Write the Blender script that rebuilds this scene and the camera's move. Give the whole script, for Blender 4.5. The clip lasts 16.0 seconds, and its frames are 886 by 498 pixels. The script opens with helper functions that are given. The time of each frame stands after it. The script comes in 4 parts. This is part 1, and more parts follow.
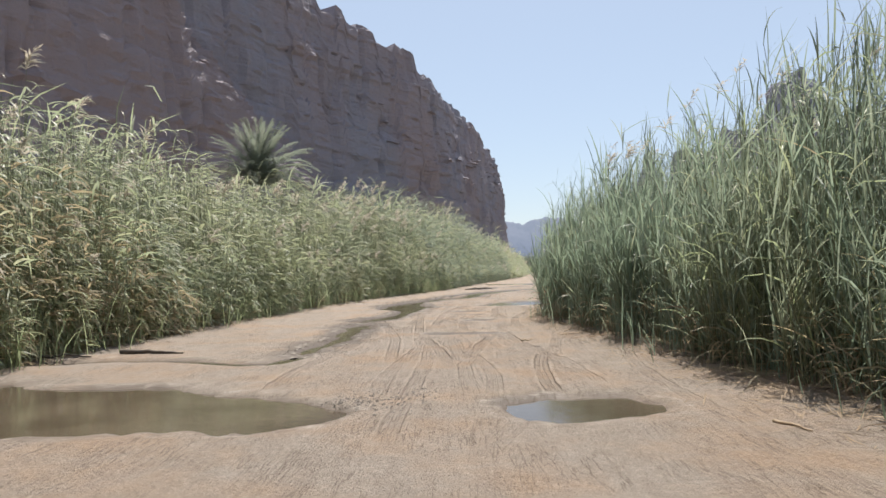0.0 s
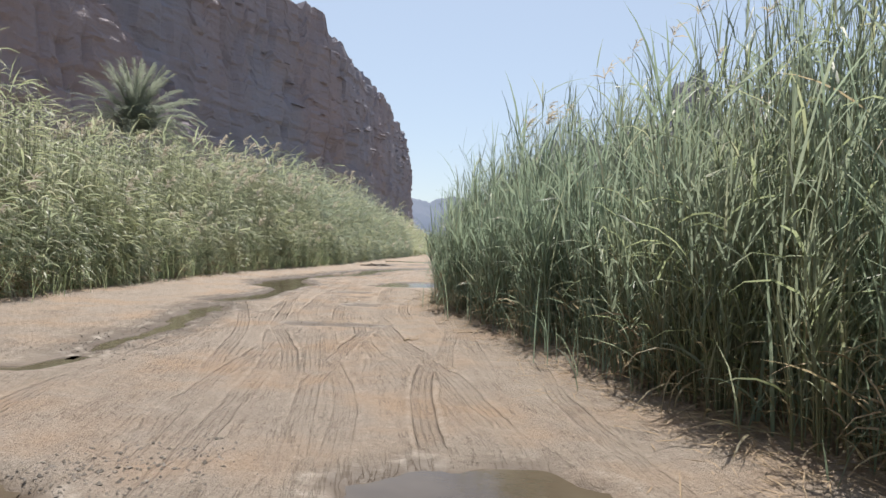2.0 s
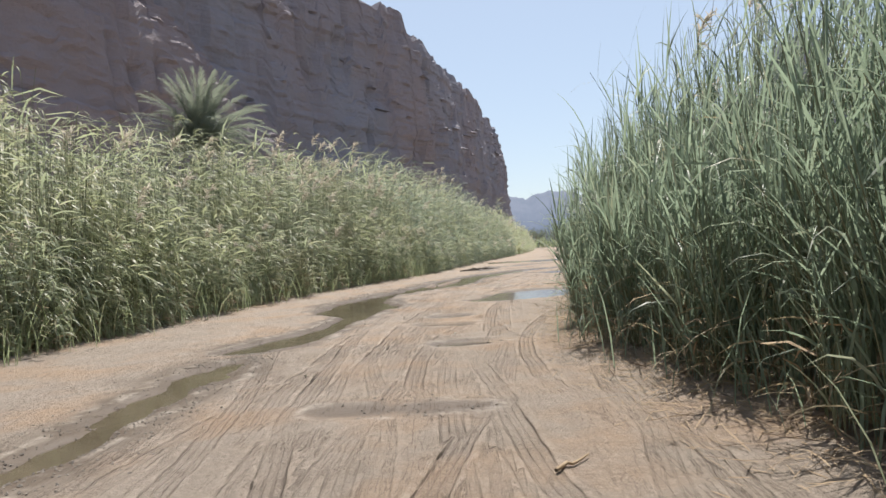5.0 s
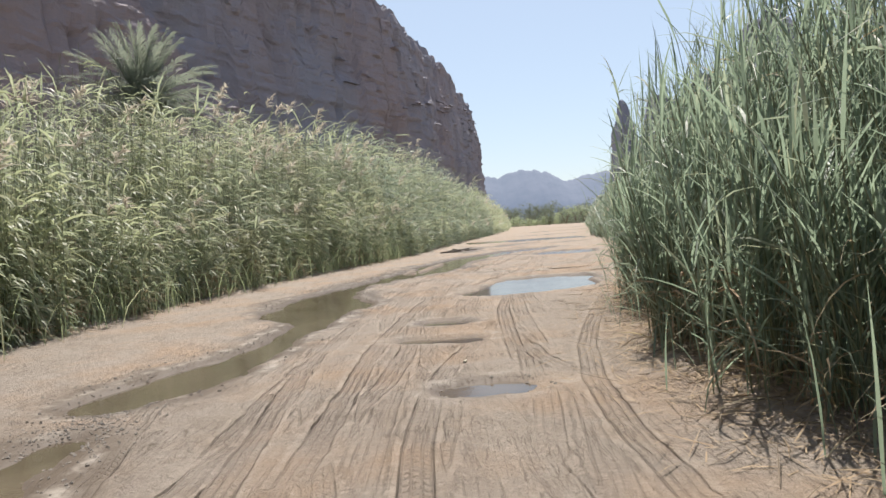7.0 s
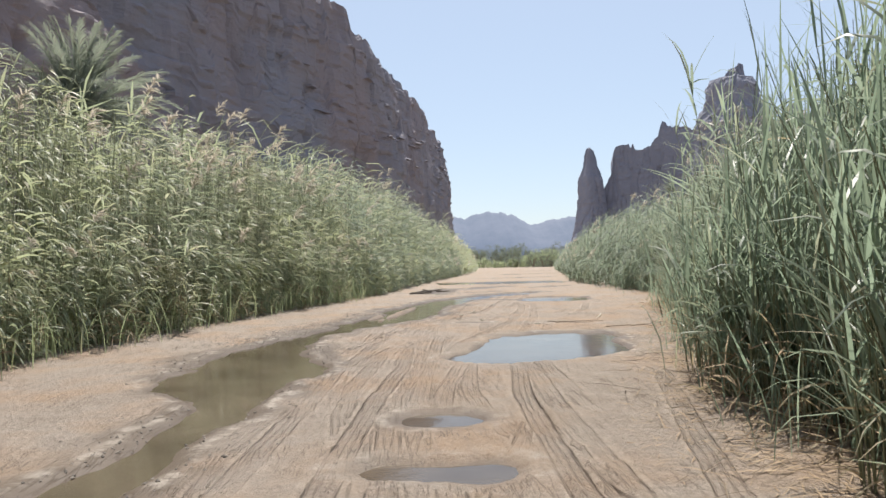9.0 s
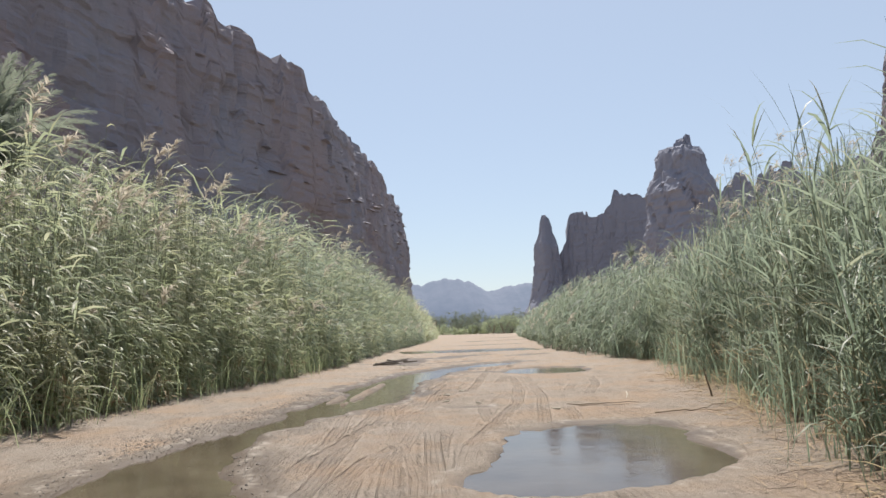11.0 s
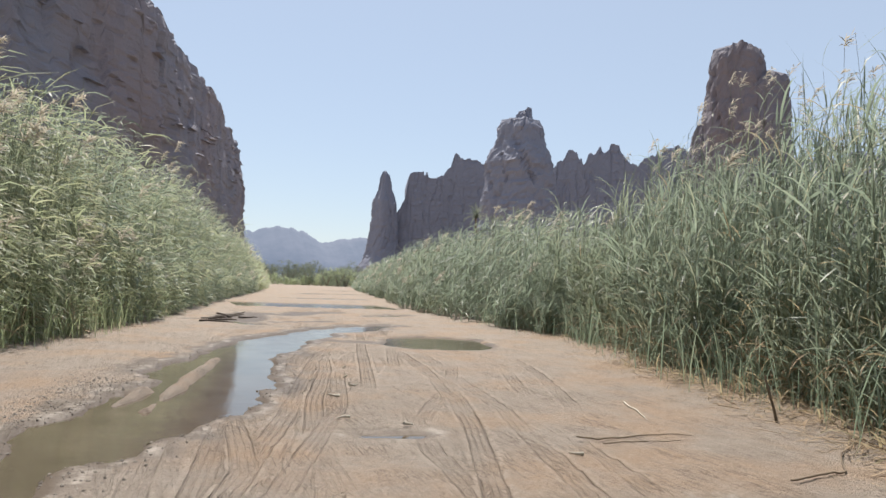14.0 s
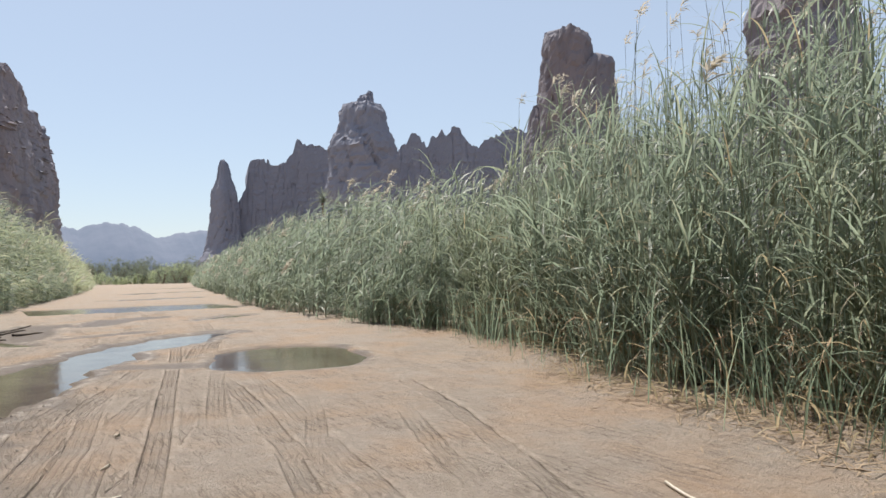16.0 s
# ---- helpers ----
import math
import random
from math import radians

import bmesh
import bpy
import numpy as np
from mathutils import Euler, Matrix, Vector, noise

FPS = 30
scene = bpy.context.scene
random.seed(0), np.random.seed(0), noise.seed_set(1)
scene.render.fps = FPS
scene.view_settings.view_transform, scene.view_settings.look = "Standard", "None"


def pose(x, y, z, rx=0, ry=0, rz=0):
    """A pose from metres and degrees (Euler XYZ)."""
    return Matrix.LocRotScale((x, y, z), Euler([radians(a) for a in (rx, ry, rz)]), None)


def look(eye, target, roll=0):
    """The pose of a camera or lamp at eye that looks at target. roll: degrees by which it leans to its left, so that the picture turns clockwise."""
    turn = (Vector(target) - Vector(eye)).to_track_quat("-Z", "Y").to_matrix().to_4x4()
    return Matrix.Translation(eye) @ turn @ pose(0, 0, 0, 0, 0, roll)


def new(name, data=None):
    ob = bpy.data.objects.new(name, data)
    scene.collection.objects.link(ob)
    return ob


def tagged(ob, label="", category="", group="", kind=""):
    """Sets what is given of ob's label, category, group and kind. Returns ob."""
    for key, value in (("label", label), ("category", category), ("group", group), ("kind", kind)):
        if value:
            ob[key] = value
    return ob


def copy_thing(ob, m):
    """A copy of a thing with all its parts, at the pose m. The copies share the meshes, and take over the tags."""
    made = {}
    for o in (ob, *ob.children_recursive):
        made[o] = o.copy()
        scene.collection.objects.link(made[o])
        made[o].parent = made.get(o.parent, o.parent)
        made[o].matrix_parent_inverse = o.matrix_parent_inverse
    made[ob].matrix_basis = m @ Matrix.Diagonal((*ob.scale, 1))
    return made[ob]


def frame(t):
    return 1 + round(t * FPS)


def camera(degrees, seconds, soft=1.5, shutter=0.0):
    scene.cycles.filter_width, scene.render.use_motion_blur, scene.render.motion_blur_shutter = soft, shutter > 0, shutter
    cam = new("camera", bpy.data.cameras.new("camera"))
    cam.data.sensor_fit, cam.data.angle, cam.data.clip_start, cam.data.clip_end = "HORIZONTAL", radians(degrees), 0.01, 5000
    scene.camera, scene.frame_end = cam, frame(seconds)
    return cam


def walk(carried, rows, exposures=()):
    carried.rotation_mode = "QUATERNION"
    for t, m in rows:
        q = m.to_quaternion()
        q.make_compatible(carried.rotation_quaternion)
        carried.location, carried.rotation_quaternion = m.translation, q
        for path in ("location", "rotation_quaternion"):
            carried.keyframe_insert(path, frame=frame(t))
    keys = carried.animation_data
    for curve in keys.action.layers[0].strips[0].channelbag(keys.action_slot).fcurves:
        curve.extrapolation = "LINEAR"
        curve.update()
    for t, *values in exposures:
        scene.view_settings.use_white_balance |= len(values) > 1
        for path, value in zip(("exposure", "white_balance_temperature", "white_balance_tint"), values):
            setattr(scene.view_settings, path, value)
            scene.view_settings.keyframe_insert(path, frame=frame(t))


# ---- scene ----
cam = camera(62.78, 16.0)
ROWS = [
    (0.0, 0.077, 0.286, 1.592, 0.34, 1.77, 1.09),
    (0.5, 0.206, 1.133, 1.614, -2.25, 0.74, 0.06),
    (1.0, 0.332, 2.099, 1.630, -5.48, -0.87, -1.50),
    (1.5, 0.505, 3.109, 1.646, -7.04, -1.95, -2.90),
    (2.0, 0.725, 4.037, 1.631, -7.22, -0.06, -2.33),
    (2.5, 0.967, 4.986, 1.568, -6.35, 2.07, -2.03),
    (3.0, 1.170, 6.091, 1.547, -5.41, 3.80, -1.13),
    (3.5, 1.237, 7.302, 1.563, -4.09, 3.30, 0.18),
    (4.0, 1.253, 8.654, 1.579, -1.83, 1.60, 0.21),
    (4.2, 1.240, 9.206, 1.591, -0.66, 1.13, 1.01),
    (6.3, 0.694, 14.800, 1.616, 0.50, -1.06, 4.38),
    (6.5, 0.680, 15.331, 1.607, 0.23, -1.26, 3.98),
    (7.0, 0.645, 16.652, 1.583, -1.46, -1.67, 3.72),
    (7.5, 0.577, 17.906, 1.558, -4.27, -2.71, 0.93),
    (8.0, 0.464, 19.107, 1.572, -1.00, -3.62, 1.20),
    (8.5, 0.421, 20.202, 1.569, -2.40, -2.37, 0.26),
    (9.0, 0.411, 21.263, 1.582, -4.26, 1.27, 1.19),
    (9.2, 0.410, 21.710, 1.592, -4.83, 2.54, 2.05),
    (11.3, 0.135, 26.702, 1.550, -8.62, 6.46, 1.77),
    (11.5, 0.083, 27.172, 1.551, -9.51, 6.03, 1.92),
    (12.0, -0.013, 28.330, 1.546, -12.03, 5.21, 1.01),
    (12.5, 0.019, 29.449, 1.544, -14.10, 4.33, -0.08),
    (13.0, -0.061, 30.689, 1.599, -14.97, 4.27, -0.27),
    (13.5, 0.051, 31.917, 1.621, -17.18, 3.66, -1.43),
    (14.0, 0.279, 33.278, 1.624, -20.93, 2.96, -2.28),
    (14.5, 0.702, 34.660, 1.615, -24.75, 2.41, -2.60),
    (15.0, 1.197, 35.928, 1.618, -27.60, 2.64, -1.69),
    (15.5, 1.723, 37.190, 1.615, -30.42, 1.90, -0.40),
    (16.0, 2.268, 38.531, 1.646, -32.73, 1.91, 1.20),
]
walk(cam, [(t, pose(x, y, z, 90 + pitch, roll, yaw)) for t, x, y, z, yaw, pitch, roll in ROWS],
     [(0.0, 0.94), (4.2, 0.94), (6.3, 1.02), (9.2, 1.0), (11.3, 0.88), (16.0, 0.90)])

# ---- light ----
SUN_AZ, SUN_EL = radians(5), radians(63)      # clockwise from +y; high, ahead along the track
SUN_WAY = Vector((math.sin(SUN_AZ) * math.cos(SUN_EL), math.cos(SUN_AZ) * math.cos(SUN_EL), math.sin(SUN_EL)))
world = bpy.data.worlds.new("world")
scene.world = world
world.use_nodes = True
_n = world.node_tree.nodes
sky = _n.new("ShaderNodeTexSky")
sky.sky_type = "NISHITA"
sky.sun_disc = False
sky.sun_elevation, sky.sun_rotation = SUN_EL, SUN_AZ
sky.dust_density, sky.air_density, sky.ozone_density = 0.5, 1.0, 1.5
_n["Background"].inputs["Strength"].default_value = 0.078
hazy = _n.new("ShaderNodeMixRGB")                 # dust in the air makes the whole sky paler
hazy.inputs["Fac"].default_value, hazy.inputs["Color2"].default_value = 0.58, (4.15, 4.68, 5.45, 1)
world.node_tree.links.new(sky.outputs["Color"], hazy.inputs["Color1"])
world.node_tree.links.new(hazy.outputs["Color"], _n["Background"].inputs["Color"])
sun_data = bpy.data.lights.new("sun", "SUN")
sun_data.energy, sun_data.angle, sun_data.color = 3.6, radians(0.6), (1.0, 0.95, 0.87)
sun = new("sun", sun_data)
sun.matrix_world = look(SUN_WAY * 300, (0, 0, 0))


# ---- materials ----
class Mat:
    """A small wrapper to write node trees in few lines."""

    def __init__(self, name, rough=0.8, metal=0.0):
        self.m = bpy.data.materials.new(name)
        self.m.use_nodes = True
        self.t = self.m.node_tree
        self.b = self.t.nodes["Principled BSDF"]
        self.b.inputs["Roughness"].default_value = rough
        self.b.inputs["Metallic"].default_value = metal
        self.coords = None

    def node(self, kind, **inputs):
        n = self.t.nodes.new(kind)
        for k, v in inputs.items():
            self.put(n, k, v)
        return n

    def put(self, n, key, v):
        sock = n.inputs[int(key[1:])] if key[0] == "i" and key[1:].isdigit() else n.inputs[key.replace("_", " ")]
        if isinstance(v, bpy.types.NodeSocket):
            self.t.links.new(v, sock)
        else:
            sock.default_value = v

    def place(self, scale=(1, 1, 1)):
        n = self.node("ShaderNodeNewGeometry")
        mp = self.node("ShaderNodeMapping", Vector=n.outputs["Position"], Scale=scale)
        return mp.outputs["Vector"]

    def noise(self, scale, detail=4, rough=0.55, stretch=(1, 1, 1), distortion=0.0):
        return self.node("ShaderNodeTexNoise", Vector=self.place(stretch), Scale=scale, Detail=detail, Roughness=rough, Distortion=distortion).outputs["Fac"]

    def ramp(self, fac, *stops):
        n = self.node("ShaderNodeValToRGB", Fac=fac)
        e = n.color_ramp.elements
        while len(e) < len(stops):
            e.new(0.5)
        for k, (p, c) in zip(e, stops):
            k.position, k.color = p, (*c, 1) if len(c) == 3 else c
        return n.outputs["Color"]

    def grey(self, fac, lo, hi, a=0.0, b=1.0):
        n = self.node("ShaderNodeMapRange", Value=fac, From_Min=lo, From_Max=hi, To_Min=a, To_Max=b)
        return n.outputs["Result"]

    def mix(self, fac, a, b, blend="MIX"):
        n = self.node("ShaderNodeMixRGB", Fac=fac, Color1=a, Color2=b)
        n.blend_type = blend
        return n.outputs["Color"]

    def math(self, op, a, b=0.5):
        n = self.node("ShaderNodeMath", i0=a, i1=b)
        n.operation = op
        return n.outputs["Value"]

    def bump(self, height, distance, strength=1.0, after=None):
        n = self.node("ShaderNodeBump", Height=height, Distance=distance, Strength=strength)
        if after is not None:
            self.put(n, "Normal", after)
        return n.outputs["Normal"]

    def island(self):
        return self.node("ShaderNodeNewGeometry").outputs["Random Per Island"]

    def attr(self, name):
        n = self.node("ShaderNodeAttribute")
        n.attribute_name = name
        return n.outputs["Fac"]

    def set(self, **inputs):
        for k, v in inputs.items():
            self.put(self.b, k, v)
        return self


def sand_material():
    m = Mat("sand", 0.95)
    big, mid, fine = m.noise(0.25, 3), m.noise(2.2, 5, 0.6), m.noise(60, 4, 0.7)
    c = m.ramp(big, (0.3, (0.275, 0.226, 0.182)), (0.7, (0.330, 0.279, 0.236)))
    c = m.mix(m.grey(mid, 0.35, 0.7, 0, 0.6), c, (0.358, 0.306, 0.260, 1))
    c = m.mix(m.grey(m.noise(0.5, 5, 0.6), 0.45, 0.64, 0, 0.85), c, (0.350, 0.248, 0.172, 1))
    c = m.mix(m.grey(m.noise(4.0, 5, 0.7, (1.0, 0.15, 1)), 0.48, 0.7, 0, 0.5), c, (0.262, 0.210, 0.176, 1))
    c = m.mix(m.grey(m.noise(16, 5, 0.7), 0.5, 0.72, 0, 0.45), c, (0.480, 0.400, 0.332, 1))
    c = m.mix(m.grey(fine, 0.5, 0.74, 0, 0.42), c, (0.200, 0.164, 0.136, 1))
    # thin scuffed lines along the way
    scuff = m.noise(13, 3, 0.55, (1.0, 0.07, 1), 0.4)
    line = m.math("MULTIPLY", m.grey(m.math("ABSOLUTE", m.math("SUBTRACT", scuff, 0.5)), 0.0, 0.028, 1, 0), m.grey(m.noise(0.9, 3, 0.6), 0.42, 0.58, 0, 0.75))
    c = m.mix(line, c, (0.160, 0.126, 0.100, 1))
    c = m.mix(m.math("MULTIPLY", m.attr("churn"), m.grey(m.noise(14, 4, 0.7), 0.3, 0.6, 0.35, 1.0)), c, (0.150, 0.118, 0.096, 1))
    # what a tyre leaves: two cut edges, and slanting lugs between them
    side, press = m.attr("across"), m.attr("press")
    ahead = m.node("ShaderNodeSeparateXYZ", Vector=m.place()).outputs["Y"]
    away = m.math("ABSOLUTE", side)
    patchy = m.grey(m.noise(1.3, 3, 0.6, (1, 0.5, 1)), 0.36, 0.58, 0.15, 1.0)
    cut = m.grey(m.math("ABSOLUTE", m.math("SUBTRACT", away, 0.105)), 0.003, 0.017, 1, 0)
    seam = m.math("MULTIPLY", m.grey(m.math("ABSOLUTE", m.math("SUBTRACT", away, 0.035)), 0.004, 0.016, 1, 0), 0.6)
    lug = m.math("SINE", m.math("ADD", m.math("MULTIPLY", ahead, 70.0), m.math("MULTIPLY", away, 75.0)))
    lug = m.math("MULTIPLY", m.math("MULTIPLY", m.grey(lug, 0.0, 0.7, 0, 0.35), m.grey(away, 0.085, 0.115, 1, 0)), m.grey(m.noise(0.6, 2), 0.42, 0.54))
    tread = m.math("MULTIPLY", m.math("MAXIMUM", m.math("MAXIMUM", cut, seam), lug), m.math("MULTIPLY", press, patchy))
    bank = m.math("MULTIPLY", m.grey(m.math("ABSOLUTE", m.math("SUBTRACT", away, 0.150)), 0.012, 0.045, 1, 0), m.math("MULTIPLY", press, m.grey(m.noise(5, 3, 0.6), 0.4, 0.6, 0.1, 0.6)))
    # relief shading put into the colour: paler banks, darker grooves
    c = m.mix(bank, c, (0.50, 0.410, 0.335, 1))
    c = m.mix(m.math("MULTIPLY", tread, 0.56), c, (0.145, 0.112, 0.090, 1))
    wet = m.attr("wet")
    c = m.mix(wet, c, m.mix(mid, (0.082, 0.062, 0.047, 1), (0.135, 0.104, 0.080, 1)))
    crust = m.math("MULTIPLY", m.attr("crust"), m.grey(m.noise(2.6, 5, 0.75), 0.46, 0.62, 0, 0.5))
    c = m.mix(crust, c, (0.50, 0.445, 0.385, 1))
    n = m.bump(m.noise(7, 7, 0.7), 0.07, m.grey(wet, 0.2, 1, 0.9, 0.12))
    n = m.bump(m.noise(28, 4, 0.7), 0.015, m.grey(wet, 0.2, 1, 0.8, 0.25), n)
    n = m.bump(fine, 0.008, m.grey(wet, 0.2, 1, 0.7, 0.3), n)
    n = m.bump(line, -0.02, 0.6, n)
    n = m.bump(tread, -0.05, 0.9, n)
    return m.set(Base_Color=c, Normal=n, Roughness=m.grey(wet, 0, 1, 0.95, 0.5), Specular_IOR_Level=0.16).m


def water_material():
    m = Mat("puddle_water", 0.03)
    c = m.ramp(m.noise(0.9, 4), (0.35, (0.072, 0.054, 0.038)), (0.7, (0.116, 0.090, 0.064)))
    n = m.bump(m.noise(6, 4, 0.6), 0.006, 0.35)
    n = m.bump(m.noise(0.8, 3, 0.5), 0.02, 0.25, n)
    return m.set(Base_Color=c, IOR=1.33, Normal=n, Roughness=m.grey(m.noise(1.7, 2), 0.3, 0.7, 0.05, 0.13)).m


def leaf_material(name, dark, mid, light, dry, dry_share=0.12, rough=0.44, glow=(0.48, 0.53, 0.34), gloss=0.5, patches=()):
    m = Mat(name, rough)
    r = m.island()
    c = m.ramp(r, (0.0, dark), (0.45, mid), (1.0 - dry_share, light), (1.0 - dry_share * 0.6, dry))
    c = m.mix(m.grey(m.noise(0.35, 3), 0.35, 0.65, 0, 0.35), c, (*light, 1))
    c = m.mix(m.grey(m.noise(25, 3, 0.6), 0.4, 0.7, 0, 0.25), c, (*dark, 1))
    # stretches of the bed that have yellowed or withered
    for size, low, high, share, tone in patches:
        c = m.mix(m.grey(m.noise(size, 4, 0.6), low, high, 0, share), c, (*tone, 1))
    m.set(Base_Color=c, Specular_IOR_Level=gloss)
    tr = m.node("ShaderNodeBsdfTranslucent", Color=m.mix(0.5, c, (*glow, 1)))
    mixer = m.node("ShaderNodeMixShader", Fac=0.54)
    m.t.links.new(m.b.outputs["BSDF"], mixer.inputs[1])
    m.t.links.new(tr.outputs["BSDF"], mixer.inputs[2])
    m.t.links.new(mixer.outputs["Shader"], m.t.nodes["Material Output"].inputs["Surface"])
    return m.m


def plain_material(name, a, b, scale, rough=0.8, bump_d=0.01, stretch=(1, 1, 1)):
    m = Mat(name, rough)
    f = m.noise(scale, 5, 0.6, stretch)
    c = m.ramp(f, (0.3, a), (0.7, b))
    c = m.mix(m.grey(m.island(), 0, 1, 0, 0.4), c, (*a, 1))
    return m.set(Base_Color=c, Normal=m.bump(f, bump_d, 0.6)).m


def rock_material(name, a, b, dark, scale=1.0, relief=1.0, rust=None):
    m = Mat(name, 0.9)
    lay = m.noise(0.55 / scale, 6, 0.65, (0.12, 0.12, 1.0), 0.6)
    blotch = m.noise(0.05 / scale, 4, 0.6)
    streak = m.noise(0.16 / scale, 5, 0.65, (1, 1, 0.12))
    fine = m.noise(2.4 / scale, 6, 0.7)
    c = m.ramp(lay, (0.3, a), (0.55, b), (0.75, a))
    c = m.mix(m.grey(streak, 0.45, 0.7, 0, 0.5), c, (*dark, 1))
    c = m.mix(m.grey(blotch, 0.4, 0.65, 0, 0.5), c, (*b, 1))
    if rust:
        c = m.mix(m.grey(m.noise(0.035 / scale, 5, 0.65, (1, 1, 0.5)), 0.44, 0.64, 0, 0.8), c, (*rust, 1))
        c = m.mix(m.math("MULTIPLY", m.attr("buttress"), m.grey(m.noise(0.09 / scale, 4, 0.6), 0.3, 0.6, 0.4, 0.95)), c, (*rust, 1))
    c = m.mix(m.grey(fine, 0.5, 0.75, 0, 0.35), c, (*dark, 1))
    n = m.bump(m.noise(0.5 / scale, 8, 0.7, (0.5, 0.5, 1.6)), 1.4 * scale, 0.55 * relief)
    n = m.bump(fine, 0.45 * scale, 0.55 * relief, n)
    return m.set(Base_Color=c, Normal=n).m


SAND = sand_material()
WATER = water_material()
REED_LEFT = leaf_material("reed_leaf", (0.172, 0.205, 0.130), (0.268, 0.305, 0.196), (0.398, 0.430, 0.294), (0.48, 0.42, 0.30), 0.24, 0.46,
                          patches=((0.21, 0.50, 0.62, 0.55, (0.335, 0.335, 0.150)), (0.33, 0.55, 0.66, 0.55, (0.255, 0.195, 0.125))))
REED_RIGHT = leaf_material("reed_leaf_green", (0.112, 0.148, 0.112), (0.170, 0.215, 0.160), (0.285, 0.325, 0.240), (0.42, 0.38, 0.26), 0.10, 0.44, (0.39, 0.46, 0.34), 0.42,
                           patches=((0.24, 0.52, 0.64, 0.50, (0.265, 0.255, 0.125)),))
CATTAIL = leaf_material("cattail_blade", (0.112, 0.162, 0.124), (0.168, 0.228, 0.172), (0.270, 0.328, 0.242), (0.40, 0.36, 0.24), 0.07, 0.42, (0.40, 0.49, 0.34), 0.45)
STEM = plain_material("reed_stem", (0.125, 0.145, 0.08), (0.23, 0.225, 0.13), 6, 0.6)
PLUME = leaf_material("reed_plume", (0.45, 0.41, 0.33), (0.54, 0.495, 0.405), (0.62, 0.575, 0.485), (0.69, 0.64, 0.55), 0.2, 0.9, (0.5, 0.42, 0.34))
REED_DRY = leaf_material("withered_reed_leaf", (0.24, 0.20, 0.125), (0.33, 0.27, 0.175), (0.30, 0.28, 0.175), (0.50, 0.41, 0.27), 0.4, 0.6, (0.50, 0.40, 0.25))
REED_YOUNG = leaf_material("young_reed_leaf", (0.15, 0.195, 0.085), (0.225, 0.275, 0.125), (0.31, 0.36, 0.18), (0.42, 0.37, 0.24), 0.12, 0.5)
PALM = leaf_material("palm_leaf", (0.150, 0.176, 0.142), (0.20, 0.228, 0.182), (0.255, 0.282, 0.225), (0.27, 0.25, 0.20), 0.1, 0.6, (0.30, 0.33, 0.25), 0.25)
BUSH = leaf_material("bush_leaf", (0.075, 0.092, 0.066), (0.105, 0.125, 0.088), (0.145, 0.165, 0.115), (0.20, 0.20, 0.14), 0.05, 0.7, (0.25, 0.28, 0.20))
BARK = plain_material("bark", (0.12, 0.085, 0.06), (0.22, 0.165, 0.12), 8, 0.95, 0.03, (1, 1, 4))
WOOD = plain_material("dark_driftwood", (0.05, 0.038, 0.03), (0.12, 0.09, 0.065), 14, 0.9, 0.02)
BRANCH = plain_material("withered_stalk", (0.11, 0.08, 0.055), (0.24, 0.18, 0.12), 12, 0.9, 0.01)
BLEACHED = plain_material("bleached_straw", (0.44, 0.38, 0.30), (0.62, 0.56, 0.47), 14, 0.8, 0.01)
STONE = plain_material("wash_pebble", (0.13, 0.108, 0.09), (0.36, 0.315, 0.27), 20, 0.85)
STRAW = plain_material("dry_straw", (0.25, 0.17, 0.10), (0.46, 0.35, 0.23), 9, 0.85)
ROCK = rock_material("cliff_rock", (0.204, 0.203, 0.244), (0.234, 0.231, 0.272), (0.164, 0.165, 0.203), 1.0, 0.85, (0.258, 0.212, 0.222))
# sandstone with the blue of distant haze mixed into its base colours
ROCK_FAR_HAZED = rock_material("pillar_rock", (0.196, 0.199, 0.246), (0.214, 0.216, 0.260), (0.174, 0.179, 0.224), 5.0, 0.3)
ROCK_RED = rock_material("red_pillar_rock", (0.150, 0.147, 0.176), (0.170, 0.163, 0.190), (0.132, 0.131, 0.160), 3.0, 0.4, (0.200, 0.165, 0.172))


# ---- mesh helpers ----
SMOOTH = ("leaves", "foliage", "blade", "plume", "plumes", "grass_shoots", "frond")


def mesh_object(name, verts, faces, material, parent=None, smooth=False):
    """verts: (n, 3) array; faces: (m, 3) or (m, 4) array, or a list of such arrays."""
    groups = faces if isinstance(faces, list) else [faces]
    me = bpy.data.meshes.new(name)
    verts = np.asarray(verts, dtype=np.float32)
    me.vertices.add(len(verts))
    me.vertices.foreach_set("co", verts.ravel())
    loops = np.concatenate([np.asarray(g, dtype=np.int32).ravel() for g in groups])
    sizes = np.concatenate([np.full(len(g), np.asarray(g).shape[1], dtype=np.int32) for g in groups])
    me.loops.add(len(loops))
    me.loops.foreach_set("vertex_index", loops)
    me.polygons.add(len(sizes))
    me.polygons.foreach_set("loop_start", np.concatenate([[0], np.cumsum(sizes)[:-1]]).astype(np.int32))
    me.polygons.foreach_set("loop_total", sizes)
    me.polygons.foreach_set("use_smooth", np.full(len(sizes), smooth or name in SMOOTH))
    me.update(calc_edges=True)
    me.materials.append(material)
    ob = new(name, me)
    ob.parent = parent
    return ob


def grid_faces(nu, nv):
    i = np.arange((nu - 1) * (nv - 1))
    a = (i // (nv - 1)) * nv + i % (nv - 1)
    return np.stack([a, a + nv, a + nv + 1, a + 1], -1)




def hash01(ix, iy, seed=0):
    v = np.sin(ix * 127.1 + iy * 311.7 + seed * 74.7) * 43758.5453
    return v - np.floor(v)


